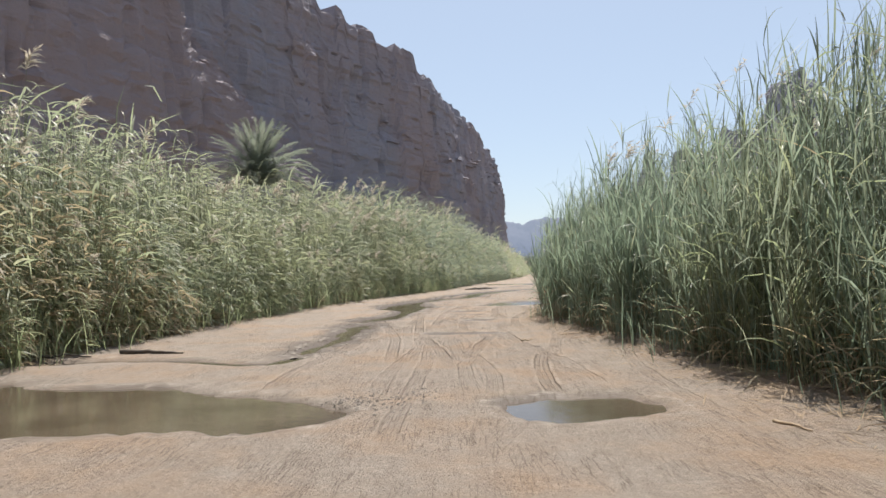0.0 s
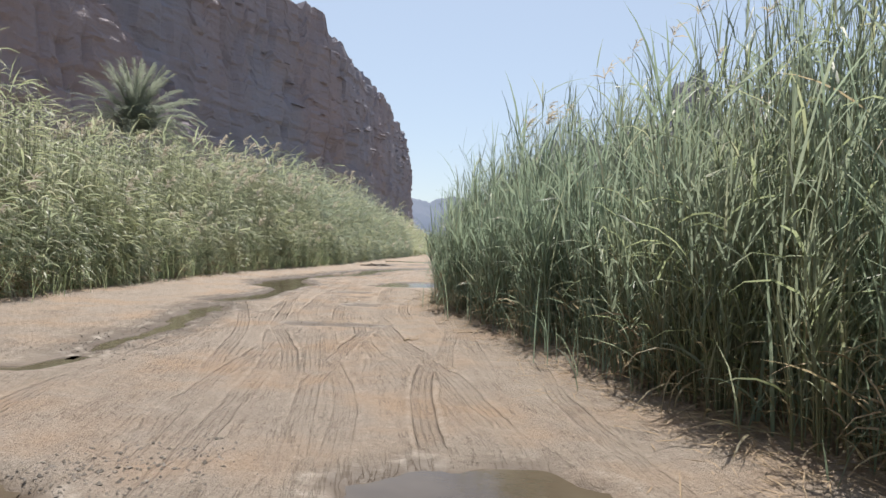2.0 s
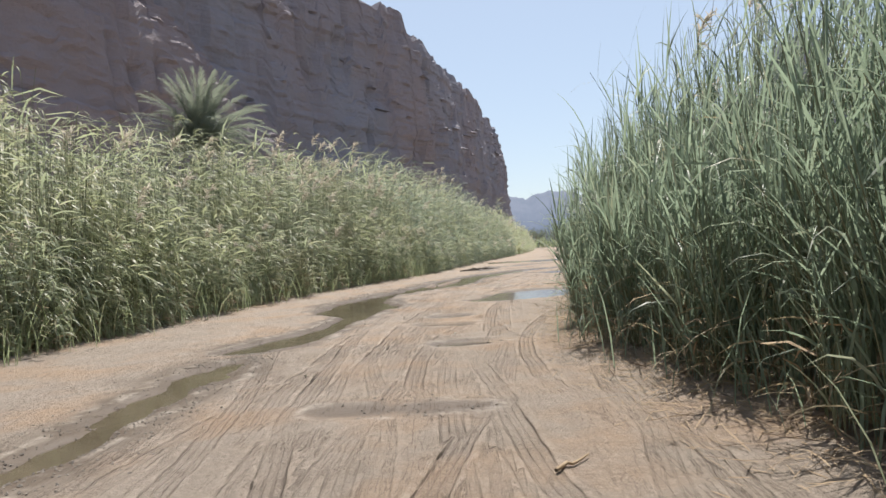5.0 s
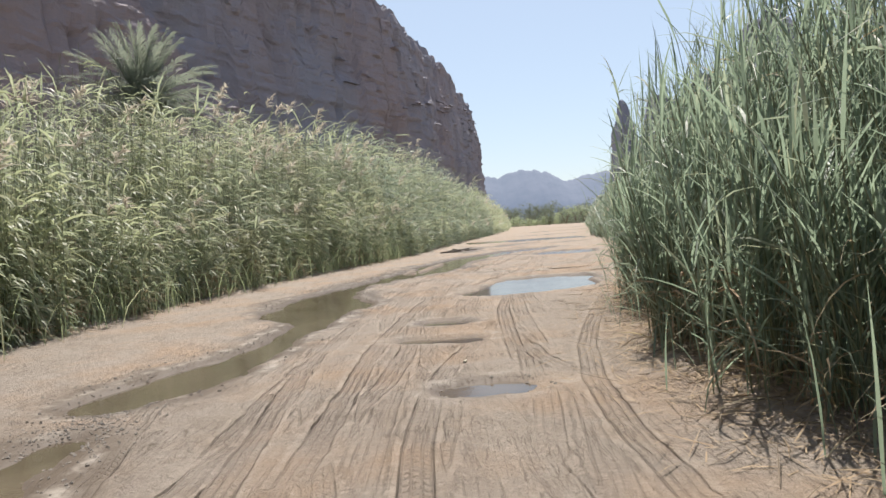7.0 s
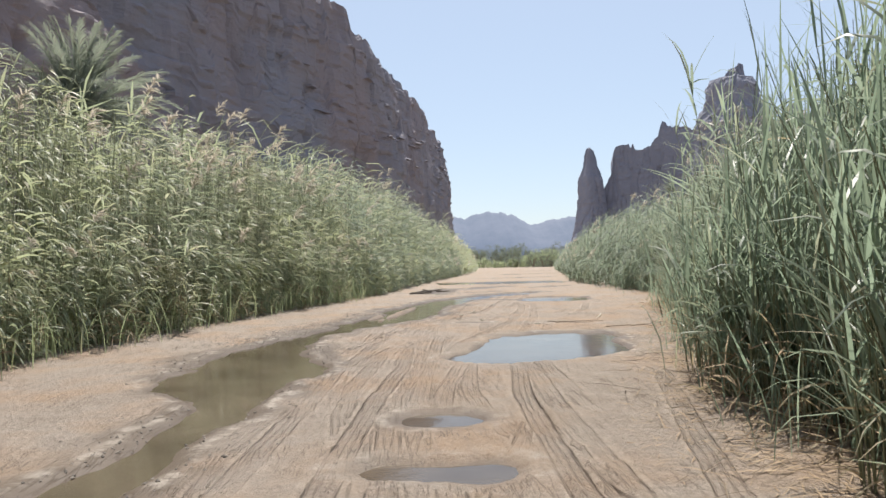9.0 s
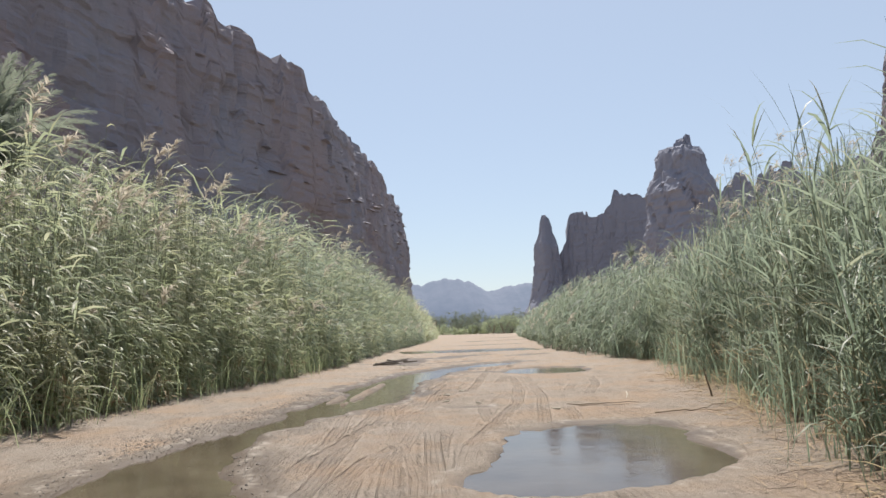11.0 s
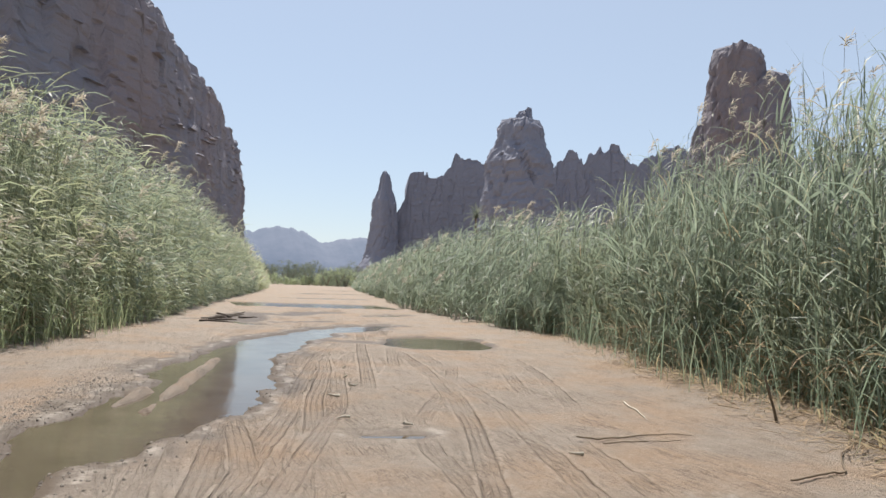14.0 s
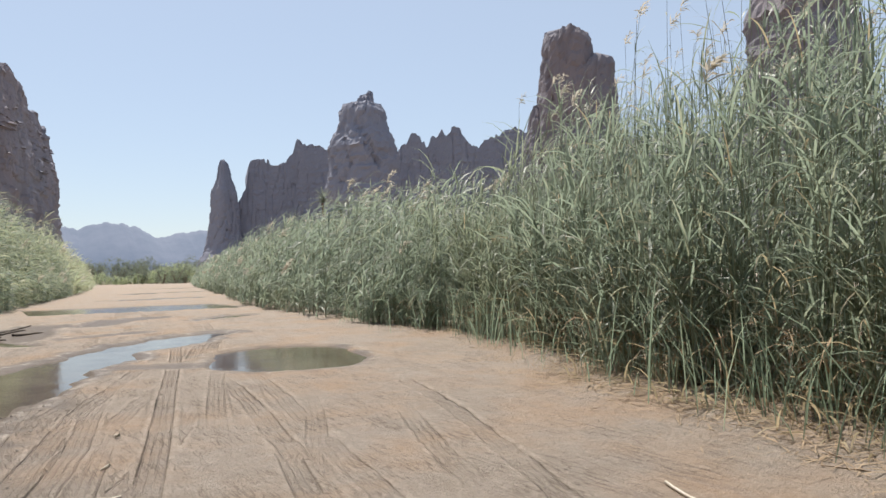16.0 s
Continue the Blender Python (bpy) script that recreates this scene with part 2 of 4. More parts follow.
def value_noise(x, y, seed=0):
    ix, iy = np.floor(x), np.floor(y)
    fx, fy = x - ix, y - iy
    fx, fy = fx * fx * (3 - 2 * fx), fy * fy * (3 - 2 * fy)
    a, b = hash01(ix, iy, seed), hash01(ix + 1, iy, seed)
    c, d = hash01(ix, iy + 1, seed), hash01(ix + 1, iy + 1, seed)
    return (a * (1 - fx) + b * fx) * (1 - fy) + (c * (1 - fx) + d * fx) * fy


def fractal(x, y, octaves=4, seed=0):
    total, amp = 0.0, 0.5
    for k in range(octaves):
        total = total + amp * (value_noise(x * 2 ** k, y * 2 ** k, seed + 13 * k) - 0.5)
        amp *= 0.5
    return total


def smooth01(t):
    t = np.clip(t, 0, 1)
    return t * t * (3 - 2 * t)


# ---- the plan: where the reed beds begin on both sides of the track ----
def left_edge(y):
    return np.interp(y, [-30, 0, 13, 24, 36, 44, 53, 69, 89, 122, 200, 300], [-9, -8.3, -7.9, -7.1, -5.8, -4.5, -2.0, 1.0, 4.0, 10, 21.5, 33])


def right_edge(y):
    return np.interp(y, [-30, 0, 9, 18, 20.5, 23, 28, 32, 37, 41, 43.5, 46, 54, 66, 78, 95, 190, 300], [6, 5.2, 4.6, 3.85, 3.6, 3.15, 3.95, 5.1, 7.2, 8.8, 9.5, 10.15, 13, 13.5, 15, 19, 40, 66])


# puddles as chains of (x, y, half width)
PUDDLES = [
    [(-8.0, 9.9, 1.6), (-4.3, 9.2, 1.45), (-2.2, 8.6, 1.05)],
    [(1.32, 8.75, 0.74), (1.92, 8.9, 0.72)],
    [(-2.85, 14.2, 0.15), (-2.75, 15.2, 0.30), (-2.6, 17.0, 0.42), (-2.5, 19.0, 0.40), (-2.6, 21.5, 0.50), (-2.5, 22.7, 0.3)],
    [(-2.7, 24.1, 0.45), (-2.05, 25.6, 0.50), (-1.75, 27.4, 0.34), (-1.5, 29.8, 0.30), (-1.9, 32.4, 1.1), (-2.1, 34.5, 0.95), (-1.9, 36.4, 0.50), (-1.45, 38.4, 0.42),
     (-0.55, 40.5, 0.6), (0.4, 42.9, 1.0), (1.1, 45.8, 1.0), (2.0, 50.0, 0.9), (3.4, 53.6, 0.85), (4.9, 56.6, 0.75), (6.9, 58.9, 0.95), (8.2, 60.6, 0.5)],
    [(-0.2, 18.8, 0.26), (1.1, 18.8, 0.16)],
    [(0.8, 28.8, 0.34), (1.05, 28.8, 0.34)],
    [(0.35, 26.95, 0.28), (1.1, 26.85, 0.32)],
    [(1.0, 23.7, 0.36), (1.35, 23.7, 0.36)],
    [(2.4, 33.7, 0.9), (3.2, 34.4, 1.4), (3.95, 36.6, 1.2)],
    [(7.4, 52.15, 1.5), (8.0, 53.95, 1.5)],
    [(2.9, 61.5, 0.7), (3.4, 65.0, 1.0), (4.3, 69.0, 0.9)],
    [(7.4, 82.5, 3.0), (9.4, 83.5, 7.5), (11.8, 81.0, 4.0)],
    [(11.5, 101, 1.3), (18, 104, 1.6)],
    [(17, 128, 1.6), (25, 132, 2.0)],
    [(27, 168, 2.2), (36, 172, 2.0)],
    [(9.5, 68, 0.5), (12.0, 70, 0.6)],
    [(2.5, 61.8, 0.35), (3.5, 60.0, 0.35)],
    [(1.2, 63.0, 0.3), (2.3, 64.2, 0.35)],
    [(4.4, 61.6, 0.3), (6.6, 62.6, 0.3)],
    [(5.6, 67.5, 0.6), (7.2, 70.5, 0.9), (8.9, 71.5, 0.5)],
    [(4.6, 53.2, 0.35), (5.8, 52.6, 0.3)],
    [(2.4, 40.95, 0.17), (2.95, 40.85, 0.17)],
    [(-8.2, 13.3, 0.32), (-7.5, 13.65, 0.28), (-6.4, 14.25, 0.25), (-4.86, 13.98, 0.22), (-3.6, 13.3, 0.22), (-3.1, 13.35, 0.24), (-2.85, 14.2, 0.24)],
]
BARS = ([(0.14, 42.8, 0.03), (0.75, 45.8, 0.12), (1.34, 48.7, 0.05)], [(-0.25, 43.2, 0.0), (0.14, 44.4, 0.05)])     # sand that stands out of the long rivulet
MUD = (4, 10, 18, 19, 20)            # dried to dark mud, with no water left
MUD_BEDS = [PUDDLES[k] for k in MUD]
ROUND = (PUDDLES[9], PUDDLES[11])                     # with a plain, even edge


def chain_distance(x, y, chain, widths=False):
    d, wide = np.full(x.shape, 1e9), np.full(x.shape, chain[0][2])
    if len(chain) == 1:
        d = np.hypot(x - chain[0][0], y - chain[0][1]) - chain[0][2]
    for (ax, ay, ar), (bx, by, br) in zip(chain, chain[1:]):
        vx, vy = bx - ax, by - ay
        t = np.clip(((x - ax) * vx + (y - ay) * vy) / (vx * vx + vy * vy), 0, 1)
        r = ar + (br - ar) * t
        e = np.hypot(x - ax - t * vx, y - ay - t * vy) - r
        wide = np.where(e < d, r, wide)
        d = np.minimum(d, e)
    return (d, wide) if widths else d


def shore(x, y, chain):
    """Distance to a puddle's edge, with an uneven outline; negative inside."""
    d, wide = chain_distance(x, y, chain, True)
    if chain in ROUND:
        wide = wide * 0.2
    if chain is PUDDLES[22]:               # a narrow channel with a sharp edge
        return d + 0.10 * fractal(x * 3.1, y * 2.3, 4, 9)
    if chain is PUDDLES[3]:                # shallow and full of grit where it narrows
        d = d + smooth01((y - 35.5) / 1.5) * smooth01((45.0 - y) / 2.0) * (0.06 + 0.75 * fractal(x * 2.3, y * 1.1, 3, 73))
    if chain is PUDDLES[2]:                # all but dry, broken into small pools
        d = d + 0.12 + 0.60 * fractal(x * 1.7, y * 0.9, 3, 71)
    return d + (0.08 + 0.95 * np.minimum(wide, 1.3)) * fractal(x * 0.75, y * 0.75, 4, 5) + (0.07 + 0.30 * np.minimum(wide, 1.0)) * fractal(x * 3.1, y * 2.3, 4, 9)


def polyline(points, step):
    p = np.array(points, dtype=float)
    s = np.concatenate([[0], np.cumsum(np.linalg.norm(np.diff(p[:, :2], axis=0), axis=1))])
    q = np.arange(0, s[-1], step)
    return np.stack([np.interp(q, s, p[:, k]) for k in range(p.shape[1])], -1), q


def track_centre(y):
    return np.interp(y, [-10, 0, 10, 20, 30, 40, 50, 60, 80, 120, 200, 300], [0, 0.2, 0.5, 0.2, 0.6, 1.6, 3.6, 6.0, 9.5, 17, 32.5, 56])


# wheel tracks that can be told apart, each a line of points on the plan
TRACKS = [
    [(1.6, 34.6), (1.8, 35.6), (2.47, 37.47), (3.84, 41.35), (5.0, 45.5)], [(-0.6, 34.0), (0.12, 36.84), (1.77, 42.25), (3.44, 48.93), (5.2, 54.0)],
    [(2.6, 34.0), (3.32, 37.44), (4.56, 42.01), (5.81, 48.38), (6.42, 52.58)], [(0.62, 37.27), (1.7, 40.46), (2.42, 42.5), (3.47, 47.1)],
    [(1.6, 40.0), (2.22, 43.07), (3.08, 46.39), (3.74, 49.78)], [(3.2, 39.0), (4.02, 42.26), (4.82, 45.55), (5.79, 51.01)],
    [(1.7, 42.99), (2.77, 49.47), (3.9, 53.5)], [(2.94, 42.8), (5.7, 54.07), (7.5, 62.0)], [(4.99, 40.88), (5.71, 42.22), (7.0, 45.52), (8.13, 49.19)],
    [(-0.4, 20.0), (-0.25, 23.33), (-0.17, 25.58), (0.22, 30.01), (0.9, 35.0)], [(0.1, 20.0), (0.22, 23.3), (0.31, 26.22), (0.99, 31.51)],
    [(1.6, 24.0), (1.71, 26.33), (1.89, 29.07), (2.15, 32.4)], [(-1.58, 23.29), (-1.2, 26.89), (-0.66, 30.51), (1.69, 46.81)],
    [(0.1, 12.0), (-0.13, 15.15), (-0.65, 18.52), (-0.95, 29.01)], [(-0.16, 16.94), (0.5, 15.3), (0.83, 14.79), (1.28, 13.61)],
]
TRACKS += [
    [(1.5, 13.0), (1.57, 16.36), (1.58, 18.94), (0.55, 28.84)], [(2.1, 12.0), (1.94, 14.43), (1.64, 16.35), (1.33, 22.4)],
    [(2.23, 9.44), (2.08, 12.89), (1.47, 17.21)], [(-0.6, 6.0), (-0.52, 8.28), (-0.27, 13.23), (-0.46, 21.07)], [(0.4, 8.2), (0.33, 13.14), (0.02, 19.07)],
    [(-0.93, 8.64), (-0.82, 12.55)], [(1.95, 9.47), (1.7, 12.94), (1.3, 19.0)], [(4.4, 43.0), (5.4, 48.64), (5.76, 51.37)], [(5.2, 42.0), (5.74, 43.85), (7.07, 47.26)],
    [(3.77, 45.86), (5.13, 51.93)],
]


def extra_tracks():
    """Both wheels of cars that came through on slightly different lines."""
    r = random.Random(5)
    out = []
    for k in range(42):
        y0 = r.uniform(5, 70)
        y1 = y0 + r.uniform(5, 15)
        off, drift, sway, phase = r.uniform(-1.9, 2.2), r.uniform(-1.6, 1.6), r.uniform(0.05, 0.45), r.uniform(0, 6)
        ys = [y0 + (y1 - y0) * i / 8 for i in range(9)]
        for wheel in (-0.78, 0.78):
            out.append([(float(track_centre(y)) + off + wheel + drift * i / 8 + sway * math.sin(y / 2.6 + phase), y) for i, y in enumerate(ys)])
    return out


EXTRA_TRACKS = extra_tracks()


def ruts(x, y):
    """Wheel tracks pressed into the sand: a flat groove with lugs, and a low bank on both sides.

    Gives the height, the churned share, the way across the nearest tyre and how hard it pressed."""
    z, churn, across, press = (np.zeros(x.shape) for _ in range(4))
    for k, line in enumerate(TRACKS + EXTRA_TRACKS):
        p, s = polyline([(a, b, 0) for a, b in line], 0.25)
        m = (x > p[:, 0].min() - 0.5) & (x < p[:, 0].max() + 0.5) & (y > p[:, 1].min()) & (y < p[:, 1].max())
        if not m.any():
            continue
        order = np.argsort(p[:, 1])
        w = 0.13 * fractal(y[m] * 0.22, y[m] * 0, 2, k)
        lean = np.interp(y[m], p[order, 1], np.abs(np.gradient(p[:, 0], s) / (np.abs(np.gradient(p[:, 1], s)) + 0.05))[order])
        d = (x[m] - w - np.interp(y[m], p[order, 1], p[order, 0])) / np.sqrt(1 + lean ** 2)
        ends = smooth01((y[m] - p[:, 1].min()) / 2.6) * smooth01((p[:, 1].max() - y[m]) / 2.6)
        a = np.abs(d)
        deep = ((0.42 if k < len(TRACKS) else 0.28) + 0.45 * hash01(k, 3.0, 1)) * ends * (0.65 + 0.7 * value_noise(y[m] * 0.5, y[m] * 0, k))
        groove = np.exp(-(a / 0.125) ** 8)
        z[m] += deep * (-0.015 * groove - 0.008 * np.exp(-((a - 0.105) / 0.022) ** 2) + 0.018 * np.exp(-((a - 0.155) / 0.032) ** 2))
        churn[m] = np.maximum(churn[m], deep * groove * 0.08)
        hard = deep * np.exp(-(a / 0.20) ** 8)
        take = hard > press[m]
        across[m] = np.where(take | (press[m] < 0.02) & (a < 0.4), d, across[m])
        press[m] = np.maximum(press[m], hard)
    # older, half blown-over tracks along the way
    mid = track_centre(y)
    u = x - mid + 0.5 * np.sin(y / 7.0)
    old = 0.040 * fractal(u * 3.2, y * 0.22, 3, 21) + 0.022 * fractal(u * 9.0 + 0.9 * np.sin(y / 3), y * 0.5, 2, 22)
    churn = np.maximum(churn, 0.3 * smooth01((-old - 0.017) / 0.010))
    return z + old + 0.075 * fractal(x * 4, y * 4, 3, 33), np.clip(churn, 0, 1), across, np.clip(press, 0, 1)


def ground_height(x, y):
    """Height of the sand, and how wet it is."""
    z = 0.055 * fractal(x * 0.35, y * 0.3, 3, 1) + 0.030 * fractal(x * 1.9, y * 1.5, 4, 2)
    road = smooth01((x - left_edge(y) + 0.5) / 1.5) * smooth01((right_edge(y) + 0.5 - x) / 1.5)
    rut, churn, across, press = ruts(x, y)
    z += road * rut
    churn, press = churn * road, press * road
    wet, dip, calm, crust = np.zeros(x.shape), np.zeros(x.shape), np.ones(x.shape), np.zeros(x.shape)
    for chain in PUDDLES:
        c = np.array(chain)
        m = (x > c[:, 0].min() - 3) & (x < c[:, 0].max() + 3) & (y > c[:, 1].min() - 3) & (y < c[:, 1].max() + 3)
        if not m.any():
            continue
        d = shore(x[m], y[m], chain)
        calm[m] = np.minimum(calm[m], smooth01((d - 0.08) / 0.55))
        crust[m] = np.maximum(crust[m], np.exp(-((d - 0.20 - 0.25 * fractal(x[m] * 1.3, y[m] * 1.3, 2, 51)) / 0.085) ** 2))
        dip[m] = np.maximum(dip[m], smooth01((0.16 - d) / 0.5) * (0.3 if chain in MUD_BEDS else 1.0))
        wet[m] = np.maximum(wet[m], smooth01(((0.72 if chain is PUDDLES[2] else 0.22 if chain is PUDDLES[22] else 0.62 if len(chain) > 4 else 0.32) - d + 0.9 * fractal(x[m] * 1.2, y[m] * 1.2, 4, 8)) / 0.45))
    z = z * (0.12 + 0.88 * calm) + 0.02 + (1 - road) * 0.10 - 0.14 * dip
    churn, press = churn * calm, press * calm
    bar = np.minimum(chain_distance(x, y, BARS[0]), chain_distance(x, y, BARS[1]))
    bar = bar + 0.22 * fractal(x * 1.6, y * 1.1, 3, 61) + 0.15 * fractal(x * 5, y * 3, 2, 62)
    z += 0.16 * smooth01((0.16 - bar) / 0.28)
    wet = wet * (1 - 0.8 * smooth01((0.12 - bar) / 0.22))
    far = smooth01((np.hypot(x, y) - 300) / 900)
    return z * (1 - far), wet, churn, crust, across, press


def graded(fine_from, fine_to, step, low, high, growth=1.22, ahead=None):
    mid = list(np.arange(fine_from, fine_to, step))
    s, up = step, [mid[-1]]
    while up[-1] < high:
        s *= ahead or growth
        up.append(up[-1] + s)
    s, down = step, [mid[0]]
    while down[-1] > low:
        s *= growth
        down.append(down[-1] - s)
    return np.array(down[:0:-1] + mid + up[1:])


def build_ground():
    xs = graded(-3.2, 9.4, 0.040, -4500, 4500, 1.2, 1.12)
    ys = graded(6.0, 57.0, 0.16, -4500, 4500, 1.25, 1.034)
    x, y = np.meshgrid(xs, ys, indexing="ij")
    z, *layers = ground_height(x.ravel(), y.ravel())
    ob = mesh_object("ground", np.stack([x.ravel(), y.ravel(), z], -1), grid_faces(len(xs), len(ys)), SAND, smooth=True)
    for name, values in zip(("wet", "churn", "crust", "across", "press"), layers):
        ob.data.attributes.new(name, "FLOAT", "POINT").data.foreach_set("value", values.astype(np.float32))
    return tagged(ob, "pale orange sandy wadi bed with wheel tracks", "ground", kind="structure")


build_ground()


def build_puddle(chain, level):
    c = np.array(chain)
    pad = 0.8
    step = 0.12 if c[:, 1].max() < 70 else 0.4
    xs = np.arange(c[:, 0].min() - c[:, 2].max() - pad, c[:, 0].max() + c[:, 2].max() + pad, step)
    ys = np.arange(c[:, 1].min() - c[:, 2].max() - pad, c[:, 1].max() + c[:, 2].max() + pad, step)
    x, y = np.meshgrid(xs, ys, indexing="ij")
    d = shore(x.ravel(), y.ravel(), chain)
    f = grid_faces(len(xs), len(ys))
    f = f[(d[f] < 0.14).all(1)]
    used = np.unique(f)
    back = np.zeros(len(d), dtype=np.int64)
    back[used] = np.arange(len(used))
    v = np.stack([x.ravel(), y.ravel(), np.full(x.size, level)], -1)[used]
    ob = mesh_object("puddle", v, back[f], WATER, smooth=True)
    return tagged(ob, "shallow muddy rain puddle lying on the sand", "puddle", "puddles on the track", "structure")


for k, chain in enumerate(PUDDLES):
    if k in MUD:
        continue
    build_puddle(chain, -0.026 - 0.0015 * (k % 5))


# ---- cliffs ----
CLIFFS = {}


def build_cliff(name, base, step, rows, slope, strata, rough, material, label, category, seed=0, top_depth=60.0, block=None, soften=10.0):
    """A rock wall along a base line of (x, y, crest height), with ledges in layers. The rock lies to the left of the line's way."""
    p, s = polyline(base, step)
    k = max(3, int(soften / step)) | 1
    pad = np.pad(p, ((k // 2, k // 2), (0, 0)), mode="edge")
    p = np.stack([np.convolve(pad[:, c], np.ones(k) / k, "valid") for c in range(3)], -1)
    way = np.gradient(p[:, :2], axis=0)
    way /= np.linalg.norm(way, axis=1, keepdims=True) + 1e-9
    inward = np.stack([-way[:, 1], way[:, 0]], -1)
    v = np.linspace(0, 1, rows)
    S, V = np.meshgrid(s, v, indexing="ij")
    crest = p[:, 2] + rough * 3.0 * fractal(s / (22 * strata), s * 0, 4, seed + 31) + rough * 3.2 * (hash01(np.floor(s / (3.6 * strata) + 0.4 * np.sin(s / 5)), 0, seed + 7) - 0.5)
    Z = V * crest[:, None] - 1.0
    # ledges: each layer juts out by its own amount, which changes slowly along the wall
    zz = Z / (strata * 2.4) + 0.7 * fractal(S / 60, Z / 40, 2, seed + 3)
    layer = np.floor(zz)
    frac = zz - layer
    thin = np.floor(zz * 3.3)
    jut = (hash01(layer, np.floor(S / (9 * strata) + 5 * hash01(layer, 1, seed)), seed) - 0.5) * 0.7 + (hash01(layer, 4.0, seed + 2) - 0.5) * 1.0
    jut = jut + (hash01(thin, np.floor(S / (5 * strata) + 7 * hash01(thin, 3, seed)), seed + 6) - 0.5) * 0.55
    jut = jut - 0.35 * smooth01((0.2 - frac) / 0.2)
    crack = np.abs(fractal(S / (7 * strata), Z / (45 * strata), 3, seed + 11))
    butt = fractal(S / (34 * strata), Z / (90 * strata), 3, seed + 17)
    ledge = (hash01(thin, np.floor(S / (1.7 * strata) + 9 * hash01(thin, 5, seed)), seed + 12) > 0.955) * (0.5 + hash01(thin, layer, seed + 13))
    out = rough * (0.42 * jut + 2.5 * butt - 0.9 * np.exp(-(crack / 0.035) ** 2) + 1.1 * fractal(S / (4 * strata), Z / (3 * strata), 4, seed + 23) + 0.30 * ledge)
    near = np.zeros(Z.shape)
    if block:
        line = np.interp(p[:, 1], *zip(*block))[:, None] + 2.5 * fractal(S / 5, S * 0, 3, seed + 41)
        steps = np.floor((line - Z) / 2.2 + 1.2 * hash01(np.floor(S / 3.5), 2, seed))
        near = np.clip(steps, 0, 1) * smooth01((122 - p[:, 1:2]) / 4)
        out = out + 1.1 * np.clip(steps, 0, 4) * smooth01((122 - p[:, 1:2]) / 4)
    inset = slope * crest[:, None] * (0.75 * V + 0.5 * np.maximum(V - 0.8, 0) ** 1.4 * 5 * 0.35)
    d = inset - out
    X = p[:, 0:1] + inward[:, 0:1] * d
    Y = p[:, 1:2] + inward[:, 1:2] * d
    CLIFFS[name] = X, Y, Z, near
    # the top runs back from the edge
    back = np.array([0.04, 0.15, 0.4, 1.0]) * top_depth
    TX = X[:, -1:] + inward[:, 0:1] * back
    TY = Y[:, -1:] + inward[:, 1:2] * back
    TZ = Z[:, -1:] + rough * 2.0 * fractal(TX / 9, TY / 9, 3, seed) - back * 0.05
    X, Y, Z = (np.concatenate([a, b], 1) for a, b in ((X, TX), (Y, TY), (Z, TZ)))
    ob = mesh_object(name, np.stack([X.ravel(), Y.ravel(), Z.ravel()], -1), grid_faces(X.shape[0], X.shape[1]), material)
    near = np.concatenate([near, np.repeat(near[:, -1:], 4, 1)], 1)
    ob.data.attributes.new("buttress", "FLOAT", "POINT").data.foreach_set("value", near.ravel().astype(np.float32))
    return tagged(ob, label, category, kind="structure")


build_cliff("cliff_left", [(-97, -120, 100), (-65, -20, 95), (-47, 40, 80), (-32, 85, 62), (-20, 112, 50), (-11, 128, 47), (-4.5, 138, 45), (2.3, 150, 40.5), (12.3, 191, 38.5), (17.3, 215, 35), (21, 243, 31), (18, 262, 24), (-40, 300, 30)],
            0.9, 146, 0.10, 1.0, 1.0, ROCK, "dark red-brown sandstone cliff in shade with thin ledges", "cliff", 4, 60.0,
            [(78, 60), (84, 42), (90, 33), (96, 28), (101, 26), (107, 22), (113, 18), (119, 11), (122, 4)])


def rock_blocks(name, place, size, stretch, turn, label, rng):
    """Angular blocks, each a crooked box: centres (n, 3), sizes (n), how far they stretch along and up."""
    n = len(place)
    corner = np.array([(a, b, c) for c in (-1, 1) for b in (-1, 1) for a in (-1, 1)], dtype=float)
    v = corner[None] * (1 + rng.normal(0, 0.16, (n, 8, 3)))
    v[:, 4:, :2] *= rng.uniform(0.6, 0.95, (n, 1, 1))
    v = v * (size[:, None] * stretch)[:, None, :] * 0.5
    c, k = np.cos(turn)[:, None], np.sin(turn)[:, None]
    v = np.stack([v[..., 0] * c - v[..., 1] * k, v[..., 0] * k + v[..., 1] * c, v[..., 2]], -1) + place[:, None]
    quad = np.array([(0, 2, 3, 1), (4, 5, 7, 6), (0, 1, 5, 4), (1, 3, 7, 5), (3, 2, 6, 7), (2, 0, 4, 6)])
    f = (np.arange(n)[:, None, None] * 8 + quad[None]).reshape(-1, 4)
    return tagged(mesh_object(name, v.reshape(-1, 3), f, ROCK), label, "rocks", kind="stuff")


def cliff_details(rng):
    """Slabs that jut out of the long cliff."""
    X, Y, Z, near = CLIFFS["cliff_left"]
    ok = np.argwhere((Y > 128) & (Y < 250) & (Z > 2) & (Z < 34) & (near < 0.5))
    keep = fractal(Y[ok[:, 0], ok[:, 1]] / 16, Z[ok[:, 0], ok[:, 1]] / 6, 3, 91) > 0.02
    i = ok[keep][rng.integers(0, keep.sum(), 150)]
    at = np.stack([a[i[:, 0], i[:, 1]] for a in (X, Y, Z)], -1)
    size = rng.uniform(0.5, 1.5, len(i)) ** 1.3
    rock_blocks("rock_slabs", at, size, np.stack([0.9 + 0 * size, rng.uniform(0.9, 2.6, len(i)), rng.uniform(0.12, 0.28, len(i))], -1), rng.normal(-0.35, 0.25, len(i)), "thin sunlit slabs jutting out of the shaded cliff", rng)


cliff_details(np.random.default_rng(17))


